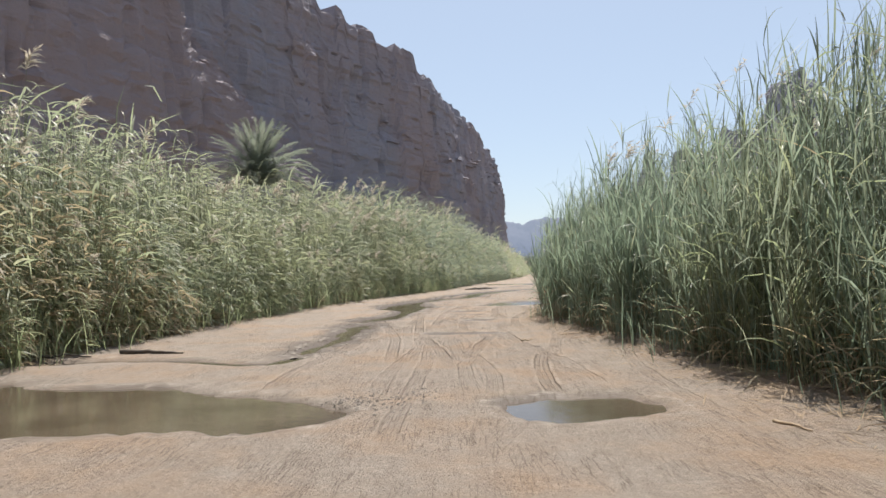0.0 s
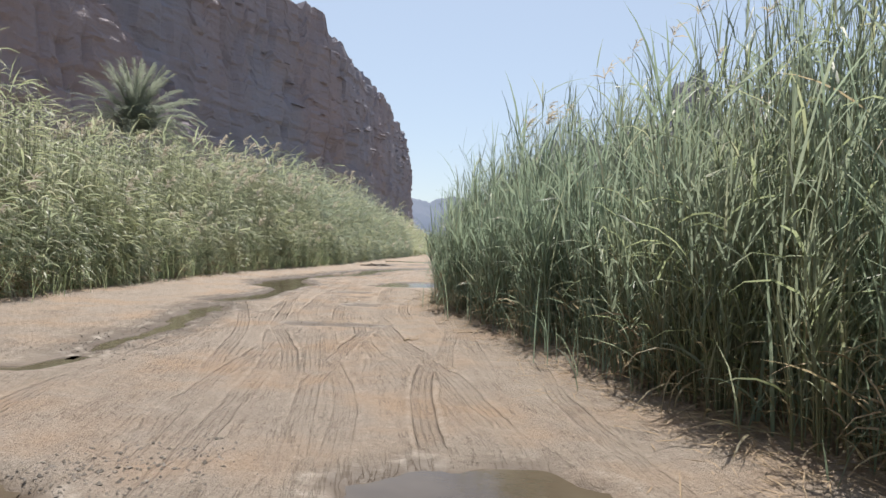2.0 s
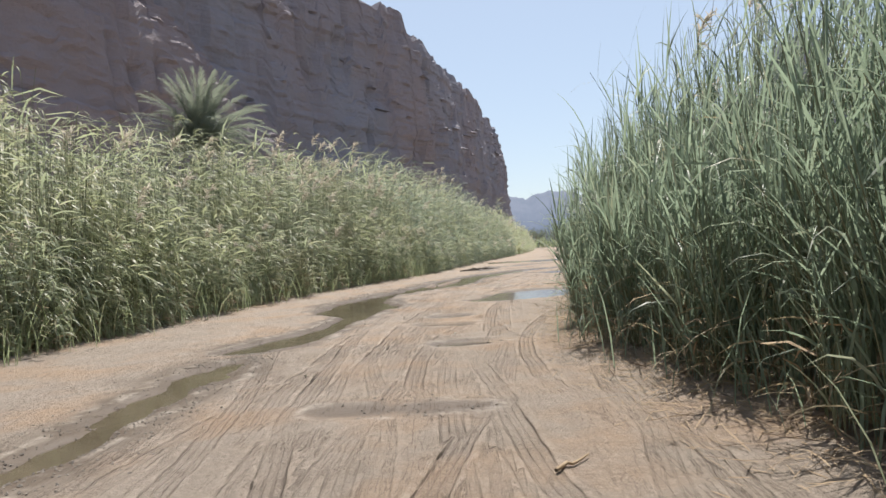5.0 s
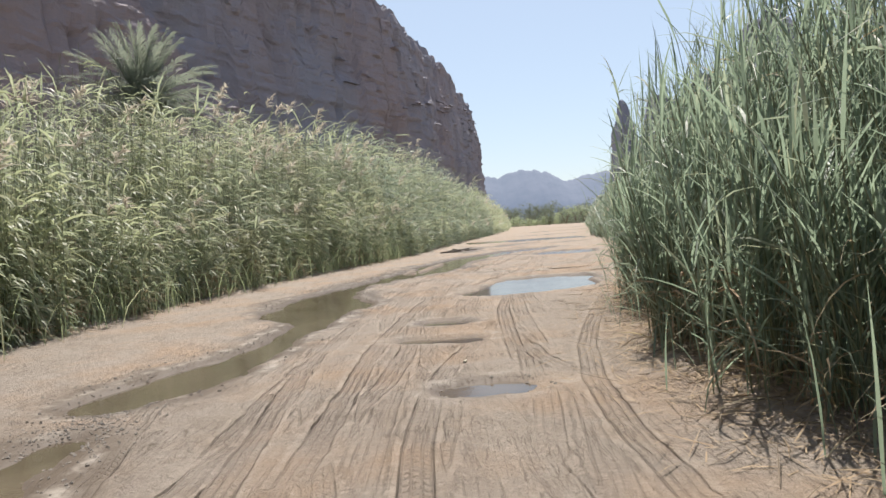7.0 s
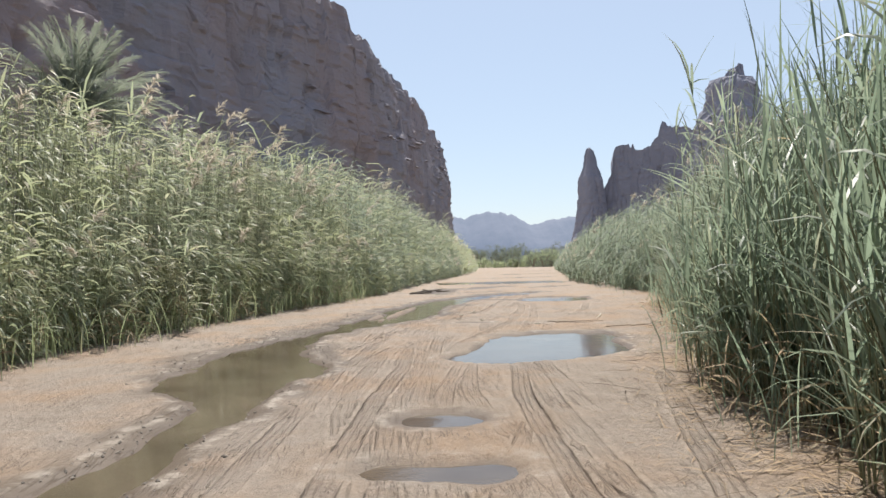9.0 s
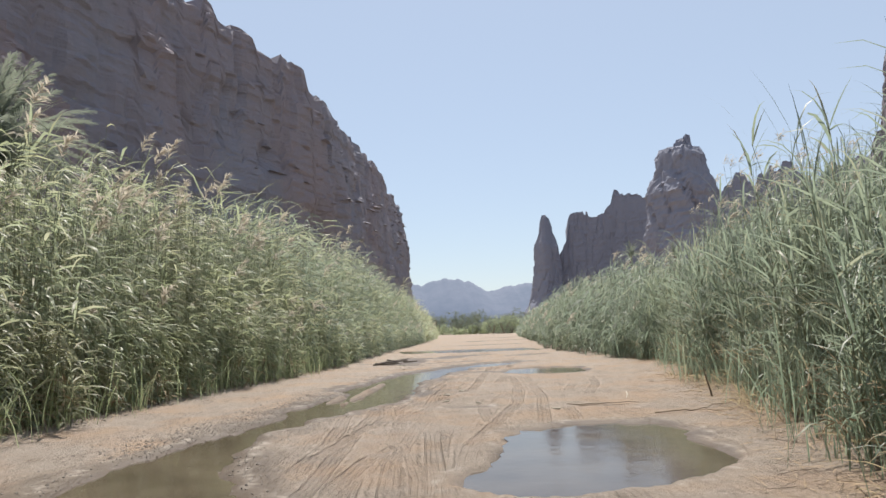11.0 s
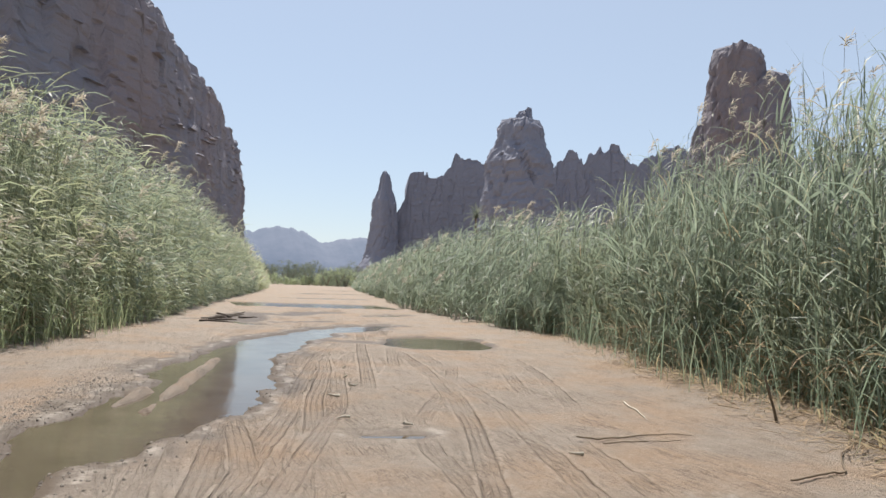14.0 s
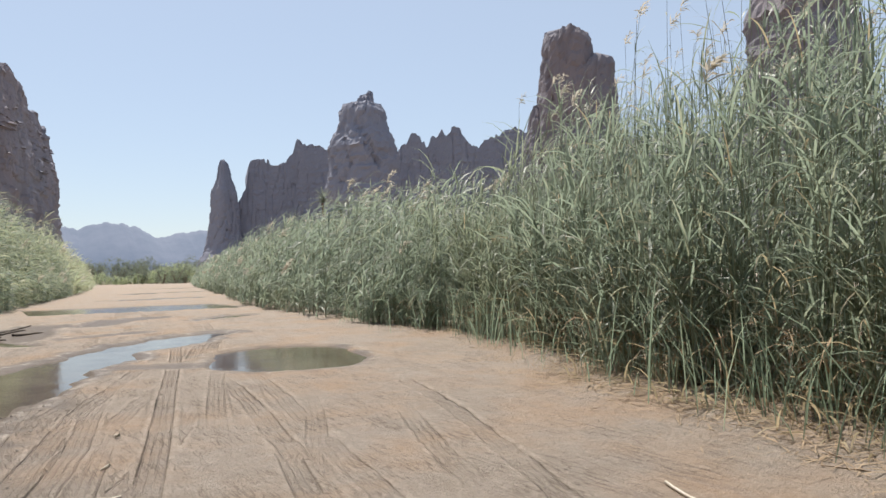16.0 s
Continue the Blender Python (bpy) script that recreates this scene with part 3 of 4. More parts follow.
def build_tower(x, y, r, height, seed, squash=1.0, top=0.55, material=None, foot=0.0, label="weathered sandstone pillar rising from the valley floor"):
    """A free-standing rock pillar: layered, cracked from top to foot, with a ragged summit."""
    n, rows = 78, 64
    a = np.linspace(0, 2 * np.pi, n, endpoint=False)
    v = np.linspace(0, 1, rows)
    A, V = np.meshgrid(a, v, indexing="ij")
    ca, sa = np.cos(A), np.sin(A)
    crest = height * (1 + 0.09 * fractal(ca * 1.6 + 5, sa * 1.6, 3, seed) + 0.045 * fractal(ca * 5 + 5, sa * 5, 3, seed + 8))
    Z = V * crest - 2.0
    body = np.interp(V, [0, 0.3, 0.55, 0.75, 0.88, 0.96, 1.0], [1.25, 1.1, 1.03, 0.95, 0.35 + 0.55 * top, 0.1 + 0.85 * top, 0.8 * top])
    square = 1.0 / (np.abs(np.cos(A + seed)) ** 3.2 + np.abs(np.sin(A + seed)) ** 3.2) ** (1 / 3.2)
    wob = 1.5 * fractal(ca * 1.3, sa * 1.3, 2, seed + 5)
    layer = np.floor(V * 19 + wob)
    thin = np.floor(V * 47 + wob * 2)
    block = np.floor(A * 1.7 + 6 * hash01(layer, 1, seed) + 0.25 * np.sin(V * 30))
    jut = 0.08 * (hash01(layer, block, seed) - 0.5) + 0.05 * (hash01(layer, 7.0, seed) - 0.5) + 0.07 * (hash01(thin, np.floor(A * 4.3 + 9 * hash01(thin, 2, seed)), seed + 1) - 0.5)
    bulge = 0.16 * fractal(ca * 1.3 + 3 + V * 0.8, sa * 1.3 + V * 2.6, 3, seed + 9) + 0.05 * fractal(A * 3.1 + 4 * V, V * 12, 4, seed + 4) + 0.05 * fractal(A * 9, V * 34, 3, seed + 6)
    cracks = np.abs(fractal(A * 1.1 + 9 + 0.35 * np.sin(V * 9), V * 1.4, 3, seed + 2))
    R = r * body * square * 0.93 * (1 + jut + bulge - 0.10 * np.exp(-(cracks / 0.02) ** 2))
    R = R + foot * np.exp(-np.maximum(Z - 30, 0) / 30)
    P = np.stack([x + R * ca, y + R * sa * squash, Z], -1).reshape(-1, 3)
    f = grid_faces(n + 1, rows)
    f = np.where(f >= n * rows, f - n * rows, f)
    cap = len(P)
    P = np.concatenate([P, [[x, y, float(crest.max()) + 0.5]]])
    rim = np.arange(n) * rows + rows - 1
    tri = np.stack([rim, np.roll(rim, -1), np.full(n, cap)], -1)
    return tagged(mesh_object("rock_pillar", P, [f, tri], material or ROCK_FAR_HAZED), label, "rock pillar", "pillars on the far side of the valley")


# (x, y, radius, height, summit width)
for k, (x, y, r, h, top) in enumerate([
        (368, 1312, 23, 204, 0.4), (448, 930, 48, 237, 0.66), (452, 927, 24, 243, 0.6), (457, 925, 12, 248, 0.6), (474, 935, 30, 218, 0.6)]):
    build_tower(x, y, r * 0.95, h, 50 + 3 * k, 1.0, top, None, 20.0 if k == 0 else 0.0)
for k, (x, y, r, h, top) in enumerate([(362, 426, 25, 173, 0.85), (372, 407, 17, 152, 0.85), (349, 440, 18, 120, 0.6), (452, 302, 36, 215, 0.7)]):
    build_tower(x, y, r * 0.95, h, 95 + 3 * k, 1.0, top, ROCK_RED, 0.0, "red-brown layered sandstone pillar standing above the reeds")


build_cliff("cliff_ridge", [(380, 1312, 120), (398, 1306, 150), (406, 1303, 163), (411, 1302, 211), (440, 1292, 213), (447, 1290, 205), (462, 1284, 207), (484, 1276, 225), (487, 1275, 248), (494, 1272, 252), (499, 1270, 240),
                            (530, 1258, 244), (537, 1254, 226), (560, 1230, 205), (600, 1100, 212), (612, 1094, 222), (620, 1089, 244), (627, 1085, 241), (636, 1079, 226), (643, 1075, 218), (648, 1072, 237),
                            (656, 1067, 238), (664, 1062, 248), (670, 1058, 240), (678, 1053, 249), (690, 1045, 248), (697, 1040, 229), (712, 1029, 211), (720, 1023, 227), (742, 1007, 236), (755, 997, 249), (780, 970, 236)],
            2.0, 70, 0.06, 1.6, 2.4, ROCK_FAR_HAZED, "ragged sandstone ridge on the far side of the valley", "cliff", 33, 60.0, None, 5.0)
build_cliff("cliff_far", [(570, 1290, 150), (610, 1180, 195), (690, 1100, 205), (790, 980, 214), (800, 700, 190), (900, 300, 190), (900, -200, 160)],
            9.0, 44, 0.25, 6.0, 5.0, ROCK_FAR_HAZED, "long sandstone wall behind the pillars", "cliff", 21, 300.0)


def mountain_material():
    m = Mat("mountain_haze_glow", 1.0)
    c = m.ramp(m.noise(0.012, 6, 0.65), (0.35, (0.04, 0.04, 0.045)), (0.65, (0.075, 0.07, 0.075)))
    # a faint blue emission stands in for the haze of the distance
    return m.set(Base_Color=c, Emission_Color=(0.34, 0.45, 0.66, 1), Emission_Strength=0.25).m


def build_mountains():
    """The far end of the valley, two and a half kilometres off."""
    xs = np.linspace(-900, 1500, 340)
    vs = np.linspace(0, 1, 26)
    crest = np.interp(xs, [-900, 100, 240, 297, 322, 345, 400, 450, 495, 520, 543, 592, 622, 652, 707, 800, 1500], [205, 200, 190, 176, 190, 199, 204, 199, 192, 177, 157, 153, 170, 175, 178, 170, 200])
    crest = crest + 12 * fractal(xs / 60, xs * 0, 4, 3) + 4 * np.round(2.5 * fractal(xs / 22, xs * 0, 3, 77)) + 3.5 * fractal(xs / 9, xs * 0, 3, 5)
    X, V = np.meshgrid(xs, vs, indexing="ij")
    Z = crest[:, None] * V ** 0.8
    Y = 2600 - 0.05 * np.abs(X) + 260 * V ** 1.5 + 10 * fractal(X / 140, V * 2, 2, 6)
    back = np.stack([X[:, -1], Y[:, -1] + 400, np.zeros(len(xs))], -1)
    P = np.concatenate([np.stack([X, Y, Z], -1), back[:, None]], 1).reshape(-1, 3)
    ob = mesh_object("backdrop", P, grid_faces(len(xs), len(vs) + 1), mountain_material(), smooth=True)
    tagged(ob, "mountain range closing the valley, with a blue haze glow", "mountains", kind="structure")


build_mountains()


# ---- plants ----
def blades(base, az, elev, length, droop, width, twist, segs=4):
    """Curved tapering leaf strips; every argument is an array of one value for each leaf."""
    n = len(az)
    t = np.linspace(0, 1, segs + 1)
    pts = [np.asarray(base, dtype=float)]
    for k in range(segs):
        e = elev - droop * ((k + 0.5) / segs) ** 1.2
        way = np.stack([np.sin(az) * np.cos(e), np.cos(az) * np.cos(e), np.sin(e)], -1)
        pts.append(pts[-1] + way * (length / segs)[:, None])
    side = np.stack([np.cos(az) * np.cos(twist), -np.sin(az) * np.cos(twist), np.sin(twist)], -1)
    prof = np.interp(t, [0, 0.2, 0.6, 1], [0.5, 1.0, 0.68, 0.03])
    v = np.empty((n, segs + 1, 2, 3))
    for k in range(segs + 1):
        w = side * (width * prof[k] * 0.5)[:, None]
        v[:, k, 0], v[:, k, 1] = pts[k] - w, pts[k] + w
    base_i = np.arange(n)[:, None] * (2 * (segs + 1)) + 2 * np.arange(segs)[None, :]
    f = np.stack([base_i, base_i + 1, base_i + 3, base_i + 2], -1).reshape(-1, 4)
    return v.reshape(-1, 3), f


def stems(foot, top, radius, segs=3):
    """Three-sided stalks that bend from foot to top."""
    n = len(foot)
    a = np.arange(3) * 2 * np.pi / 3
    v = np.empty((n, segs + 1, 3, 3))
    for k in range(segs + 1):
        t = k / segs
        c = foot + (top - foot) * np.array([t ** 1.8, t ** 1.8, t])
        r = radius * (1 - 0.6 * t)
        v[:, k] = c[:, None, :] + r[:, None, None] * np.stack([np.cos(a), np.sin(a), 0 * a], -1)[None]
    i = np.arange(n)[:, None, None] * 3 * (segs + 1) + 3 * np.arange(segs)[None, :, None]
    j, j2 = np.arange(3)[None, None, :], (np.arange(3)[None, None, :] + 1) % 3
    f = np.stack([i + j, i + j2, i + 3 + j2, i + 3 + j], -1).reshape(-1, 4)
    return v.reshape(-1, 3), f


WIND_AZ = radians(105)


def along(foot, top, t):
    return foot[:, None] + (top - foot)[:, None] * np.stack([t ** 1.8, t ** 1.8, t], -1)


def reed_leaves(foot, top, per, size, wind, rng, wide=1.0, segs=4, low=0.03, rise=0.8, bend=(0.5, 2.3), skew=1.8):
    """Leaves along stalks: drooping, swept by the wind."""
    n = len(foot)
    t = low + (1 - low) * rng.uniform(0, 1, (n, per))
    p = along(foot, top, t)
    az = rng.uniform(0, 2 * np.pi, (n, per))
    az = np.arctan2(np.sin(az) + wind * np.sin(WIND_AZ), np.cos(az) + wind * np.cos(WIND_AZ)).ravel()
    m = n * per
    length = rng.uniform(0.5, 1.2, m) * np.repeat(size, per)
    return blades(p.reshape(-1, 3), az, rng.normal(rise, 0.32, m), length, bend[0] + (bend[1] - bend[0]) * rng.uniform(0, 1, m) ** skew, rng.uniform(0.020, 0.038, m) * wide, rng.normal(0, 0.5, m), segs)


def dry_skirt(foot, top, per, rng, wide=1.0):
    """Withered lower leaves that hang at the stalks' feet."""
    n = len(foot)
    t = rng.uniform(0.01, 0.30, (n, per))
    p = along(foot, top, t).reshape(-1, 3)
    m = n * per
    return blades(p, rng.uniform(0, 2 * np.pi, m), rng.normal(0.3, 0.5, m), rng.uniform(0.25, 0.7, m), rng.uniform(0.6, 2.2, m), rng.uniform(0.012, 0.028, m) * wide, rng.normal(0, 0.6, m), 3)


def plume_strips(tip, rng, size=0.4, strips=34):
    """Feathery flower heads at the given tips, bent over by the wind."""
    n = len(tip)
    t = rng.uniform(0, 1, (n, strips))
    axis = np.stack([np.sin(WIND_AZ) * 0.45 * t ** 2, np.cos(WIND_AZ) * 0.45 * t ** 2, 0.9 * t - 0.25 * t ** 2], -1) * size
    p = (tip[:, None] + axis).reshape(-1, 3)
    m = n * strips
    az = WIND_AZ + rng.normal(0, 1.1, m)
    return blades(p, az, rng.uniform(0.2, 1.3, m), rng.uniform(0.35, 0.6, m) * size * (1.15 - 0.6 * t.ravel()), rng.uniform(0.3, 1.6, m), rng.uniform(0.018, 0.036, m) * size / 0.4, rng.normal(0, 0.8, m), 2)


def reed_bed(edge, side, y0, y1, d0, d1, density, height, per, size, wide, material, rng, label, segs=4, wind=0.9, plumes=0.03, rise=0.8, bend=(0.5, 2.3), skew=1.8, low=0.02):
    n = int((y1 - y0) * (d1 - d0) * density)
    y = rng.uniform(y0, y1, n)
    d = d0 + (d1 - d0) * rng.uniform(0, 1, n) ** 1.25
    x = edge(y) + side * (d + 0.9 * fractal(y * 0.5, y * 0, 3, 3 + side))
    h = height(d, y) * rng.triangular(0.6, 0.95, 1.12, n) * (1 + 0.5 * fractal(x * 0.4, y * 0.4, 3, 40))
    foot = np.stack([x, y, np.full(n, 0.02)], -1)
    lean = rng.normal(0, 0.07, (n, 2)) + np.array([0.03, -0.02])
    top = foot + np.stack([lean[:, 0] * h, lean[:, 1] * h, h], -1)
    ob = tagged(new("reed_bed"), label, "reeds", kind="stuff")
    mesh_object("stalks", *stems(foot, top, np.full(n, 0.008 * min(wide, 1.6)), 2), STEM, ob)
    mesh_object("leaves", *reed_leaves(foot, top, per, size * (0.7 + 0.1 * h), wind, rng, wide, segs, low, rise, bend, skew), material, ob)
    if y1 < 65:
        front = d < 1.8
        mesh_object("withered_leaves", *dry_skirt(foot[front], top[front], 4, rng, 1.4), STRAW, ob)
    pick = rng.uniform(0, 1, n) < plumes * (1 + 2.5 * fractal(y * 0.3, x * 0.3, 2, 8))
    if pick.any():
        mesh_object("plumes", *plume_strips(top[pick], rng, 0.66 * (1 + 0.2 * (wide - 1))), PLUME, ob)
    return ob


def left_height(d, y):
    return np.interp(d, [-0.5, 0.2, 1.0, 2.0, 4, 8], [0.9, 1.9, 3.4, 4.9, 6.0, 6.4]) * np.interp(y, [0, 15, 28, 38, 46, 54, 62, 75, 110, 200], [1.2, 1.18, 1.08, 1.08, 1.13, 1.21, 1.30, 1.38, 1.35, 1.2])


def right_height(d, y):
    return np.interp(d, [-0.5, 0.2, 1.0, 2.0, 4, 8], [1.1, 2.1, 3.4, 4.4, 5.1, 5.6]) * np.interp(y, [0, 12, 25, 34, 40, 45, 51, 60, 100], [1.15, 1.15, 1.04, 0.98, 1.03, 1.17, 1.14, 1.02, 1.12])


rng = np.random.default_rng(11)
PALE = "tall pale grey-green reeds, wind-swept and dense, beside the sandy track"
GREEN = "tall green reeds standing densely along the sandy track"
reed_bed(left_edge, -1, 8, 60, 0.1, 4.6, 12.5, left_height, 16, 0.62, 1.65, REED_LEFT, rng, PALE, 3, plumes=0.010, wind=2.2, rise=0.1, bend=(0.9, 2.1), skew=1.0)
reed_bed(left_edge, -1, 60, 130, -0.2, 5.0, 2.4, left_height, 17, 0.85, 2.2, REED_LEFT, rng, PALE, 3, wind=1.2, rise=0.55, bend=(1.0, 2.6))
reed_bed(left_edge, -1, 56, 130, -0.2, 5.0, 2.6, left_height, 17, 0.85, 2.0, REED_RIGHT, rng, "green reeds mixed into the pale bank farther along", 3, plumes=0.015, wind=1.2, rise=0.55, bend=(1.0, 2.6))
reed_bed(left_edge, -1, 130, 270, -0.5, 7.0, 0.9, left_height, 10, 1.4, 5.5, REED_LEFT, rng, PALE, 2)
reed_bed(right_edge, 1, 5, 31, 1.4, 4.7, 7, right_height, 13, 0.95, 1.2, REED_RIGHT, rng, GREEN, 4, plumes=0.006, wind=0.4, rise=1.2, bend=(0.2, 2.0))
reed_bed(right_edge, 1, 31, 56, 0.35, 4.7, 10, right_height, 14, 0.92, 1.15, REED_RIGHT, rng, GREEN, 4, plumes=0.006, wind=0.6, rise=1.1, bend=(0.3, 2.2), low=0.14)
reed_bed(left_edge, -1, 8, 48, -0.1, 1.0, 13, lambda d, y: 1.5 + 1.3 * d, 15, 0.60, 1.6, REED_LEFT, rng, PALE, 3, plumes=0.0, wind=2.2, rise=0.1, bend=(0.9, 2.1), skew=1.0)
reed_bed(left_edge, -1, 8, 23, -0.2, 1.3, 15, lambda d, y: (1.5 + 1.7 * d) * np.interp(y, [8, 14, 18, 23], [1.9, 1.6, 1.0, 0.5]), 13, 0.6, 1.9, REED_DRY, rng, "half-withered straw-coloured reeds in front of the bank", 3, plumes=0.0, wind=1.2, rise=0.4, bend=(1.0, 2.4))
reed_bed(right_edge, 1, 56, 130, -0.2, 6.0, 4, right_height, 18, 0.95, 1.7, REED_RIGHT, rng, GREEN, 3)
reed_bed(right_edge, 1, 130, 270, -0.5, 9.0, 1.1, right_height, 11, 1.4, 5.5, REED_RIGHT, rng, GREEN, 2)


def tufted_bed(edge, side, y0, y1, d0, d1, tufts, per, height, materials, label, rng):
    """Stalks that stand in close tufts, with bare sand between their feet, and fan out into long upright leaves."""
    cy = rng.uniform(y0, y1, tufts)
    cd = d0 + (d1 - d0) * rng.uniform(0, 1, tufts) ** 1.4
    n = tufts * per
    y, d = np.repeat(cy, per), np.repeat(cd, per)
    x = edge(y) + side * (d + 0.6 * fractal(y * 0.6, y * 0, 3, 15))
    spread = rng.normal(0, 0.10, (n, 2))
    foot = np.stack([x + spread[:, 0], y + spread[:, 1], np.full(n, -0.02)], -1)
    h = height(d, y) * rng.triangular(0.45, 0.9, 1.1, n) * (1 + 0.4 * fractal(x * 0.5, y * 0.5, 2, 16))
    out = 0.10 * np.clip(1.3 - d, 0, 1)
    lean = spread * 0.75 + rng.normal(0, 0.045, (n, 2)) + np.stack([-side * out, -0.3 * out], -1)
    top = foot + np.concatenate([lean * h[:, None], h[:, None]], 1)
    ob = tagged(new("tufted_reeds"), label, "reeds", kind="stuff")
    mesh_object("stalks", *stems(foot, top, np.full(n, 0.011), 3), STEM, ob)
    for name, many, rise, bend, wide, material in (("leaves", 8, 1.30, (0.05, 0.9), 0.98, materials[0]), ("leaves", 2, 0.95, (1.2, 2.3), 1.0, materials[1])):
        v, f = reed_leaves(foot, top, many, np.full(n, 1.0), 0.25, rng, wide, 4, 0.20, rise, bend)
        mesh_object(name, v, f, material, ob)


tufted_bed(right_edge, 1, 13.5, 31, 0.0, 2.2, 88, 12, right_height, (CATTAIL, REED_RIGHT), "blue-green reeds in dense tufts with long upright leaves", rng)
tufted_bed(right_edge, 1, 4.5, 13.5, 0.1, 2.4, 52, 11, right_height, (REED_RIGHT, REED_YOUNG), "light green reeds in dense tufts with long upright leaves", rng)


reed_bed(lambda y: 54 + 0 * y, 1, 306, 318, 0, 18, 1.6, lambda d, y: 4.6 + 2.0 * np.sin(d / 6), 11, 1.4, 6.0, REED_YOUNG, rng, "light green reeds at the far end of the track", 2, plumes=0.0)
reed_bed(lambda y: 34 + 0 * y, 1, 300, 308, 0, 20, 1.2, lambda d, y: 3.0 + 0.8 * np.sin(d / 2), 11, 1.4, 6.0, REED_YOUNG, rng, "light green reeds at the far end of the track", 2, plumes=0.0)

BACK = "reeds that fill the flat behind the banks"
reed_bed(left_edge, -1, -20, 130, 4.5, 16.0, 1.9, left_height, 8, 1.2, 3.6, REED_LEFT, rng, BACK, 2, plumes=0.02)
reed_bed(right_edge, 1, -20, 130, 4.6, 15.0, 1.9, right_height, 8, 1.2, 3.6, REED_RIGHT, rng, BACK, 2, plumes=0.02)
reed_bed(left_edge, -1, -20, 8, 0.1, 5.0, 4, left_height, 12, 0.9, 2.4, REED_LEFT, rng, PALE, 2)
reed_bed(right_edge, 1, -20, 5, 0.1, 4.6, 4, right_height, 12, 0.9, 2.0, REED_RIGHT, rng, GREEN, 2)


def loose(ob):
    """Takes a mesh that is only to be shared out of the scene, and gives back its data."""
    data = ob.data
    bpy.data.objects.remove(ob)
    return data


def stalk_kinds(material, rng, count, size, wide, rise, bend):
    """Meshes of single reeds, 3 m high: (stalk, foliage, skirt)."""
    out = []
    for _ in range(count):
        foot = np.array([[0, 0, 0.0]])
        top = np.array([[rng.normal(0, 0.22), rng.normal(0, 0.22), 3.0]])
        out.append((loose(mesh_object("stalk", *stems(foot, top, np.array([0.009]), 6), STEM)),
                    loose(mesh_object("foliage", *reed_leaves(foot, top, 18, np.array([size]), 0.35, rng, wide, 4, 0.06, rise, bend), material)),
                    loose(mesh_object("straw_skirt", *dry_skirt(np.concatenate([rng.uniform(-0.35, 0.35, (9, 2)), np.zeros((9, 1))], 1), np.concatenate([rng.uniform(-0.5, 0.5, (9, 2)), np.full((9, 1), 3.0)], 1), 4, rng, 1.1), STRAW)),
                    loose(mesh_object("plume", *plume_strips(top, rng, 0.45, 40), PLUME))))
    return out


def reed_clump(kinds, rng, stalks, height, label, plume=False):
    """One clump of reeds: single stalks, each with its foliage, straw at its foot, now and then a plume."""
    ob = tagged(new("reed_clump"), label, "reed clump")
    for i in range(stalks):
        stalk, foliage, skirt, head = kinds[int(rng.integers(len(kinds)))]
        r, a = 0.36 * math.sqrt(rng.uniform(0, 1)), rng.uniform(0, 6.28)
        k = height / 3.0 * rng.triangular(0.4, 0.95, 1.1)
        one = new("stalk", stalk)
        one.parent = ob
        one.matrix_basis = Matrix.Translation((r * math.cos(a), r * math.sin(a), -0.03)) @ Matrix.Rotation(rng.uniform(0, 6.28), 4, "Z") @ Matrix.Rotation(rng.normal(0, 0.07), 4, "X")
        one.scale = (0.5 + 0.5 * k, 0.5 + 0.5 * k, k)
        for name, data in (("foliage", foliage),) + ((("plume", head),) if plume and i < 2 else ()):
            bit = new(name, data)
            bit.parent = one
            if name != "plume":
                tagged(bit, kind="stuff")
    bit = tagged(new("straw_skirt", skirt), kind="stuff")
    bit.parent = ob
    return ob


def blade_kinds(rng, count):
    """Meshes of single long upright blades, 3 m long."""
    out = []
    for i in range(count):
        bent = i % 15 == 7
        droop = rng.uniform(1.4, 1.9) if bent else rng.uniform(0.08, 0.6)
        one = np.array([1.0])
        v, f = blades(np.zeros((1, 3)), 0 * one, one * rng.normal(1.48, 0.06), one * (1.5 if bent else 3.0), one * droop, one * rng.uniform(0.022, 0.042), one * rng.normal(0, 0.8), 8)
        out.append(loose(mesh_object("blade", v, f, CATTAIL)))
    return out


def cattail_clump(kinds, rng, count, height):
    """Long upright blades that rise from one foot, some bent over."""
    ob = tagged(new("cattail_clump"), "clump of long dark green upright blades, some bent over", "cattail clump")
    for i in range(count):
        r, a = 0.30 * math.sqrt(rng.uniform(0, 1)), rng.uniform(0, 6.28)
        k = height / 3.0 * rng.triangular(0.5, 0.95, 1.12)
        one = new("blade", kinds[int(rng.integers(len(kinds)))])
        one.parent = ob
        one.matrix_basis = Matrix.Translation((r * math.cos(a), r * math.sin(a), -0.03)) @ Matrix.Rotation(-a + 1.57 + rng.normal(0, 0.9), 4, "Z")
        one.scale = (1.0, k, k)
    n = 12
    a = rng.uniform(0, 6.28, n)
    skirt = mesh_object("straw_skirt", *blades(np.stack([0.2 * np.cos(a), 0.2 * np.sin(a), 0 * a], -1), a, rng.normal(0.7, 0.4, n), rng.uniform(0.4, 1.1, n), rng.uniform(0.8, 2.0, n), np.full(n, 0.02), rng.normal(0, 0.6, n), 4), STRAW, ob)
    tagged(skirt, kind="stuff")
    return ob


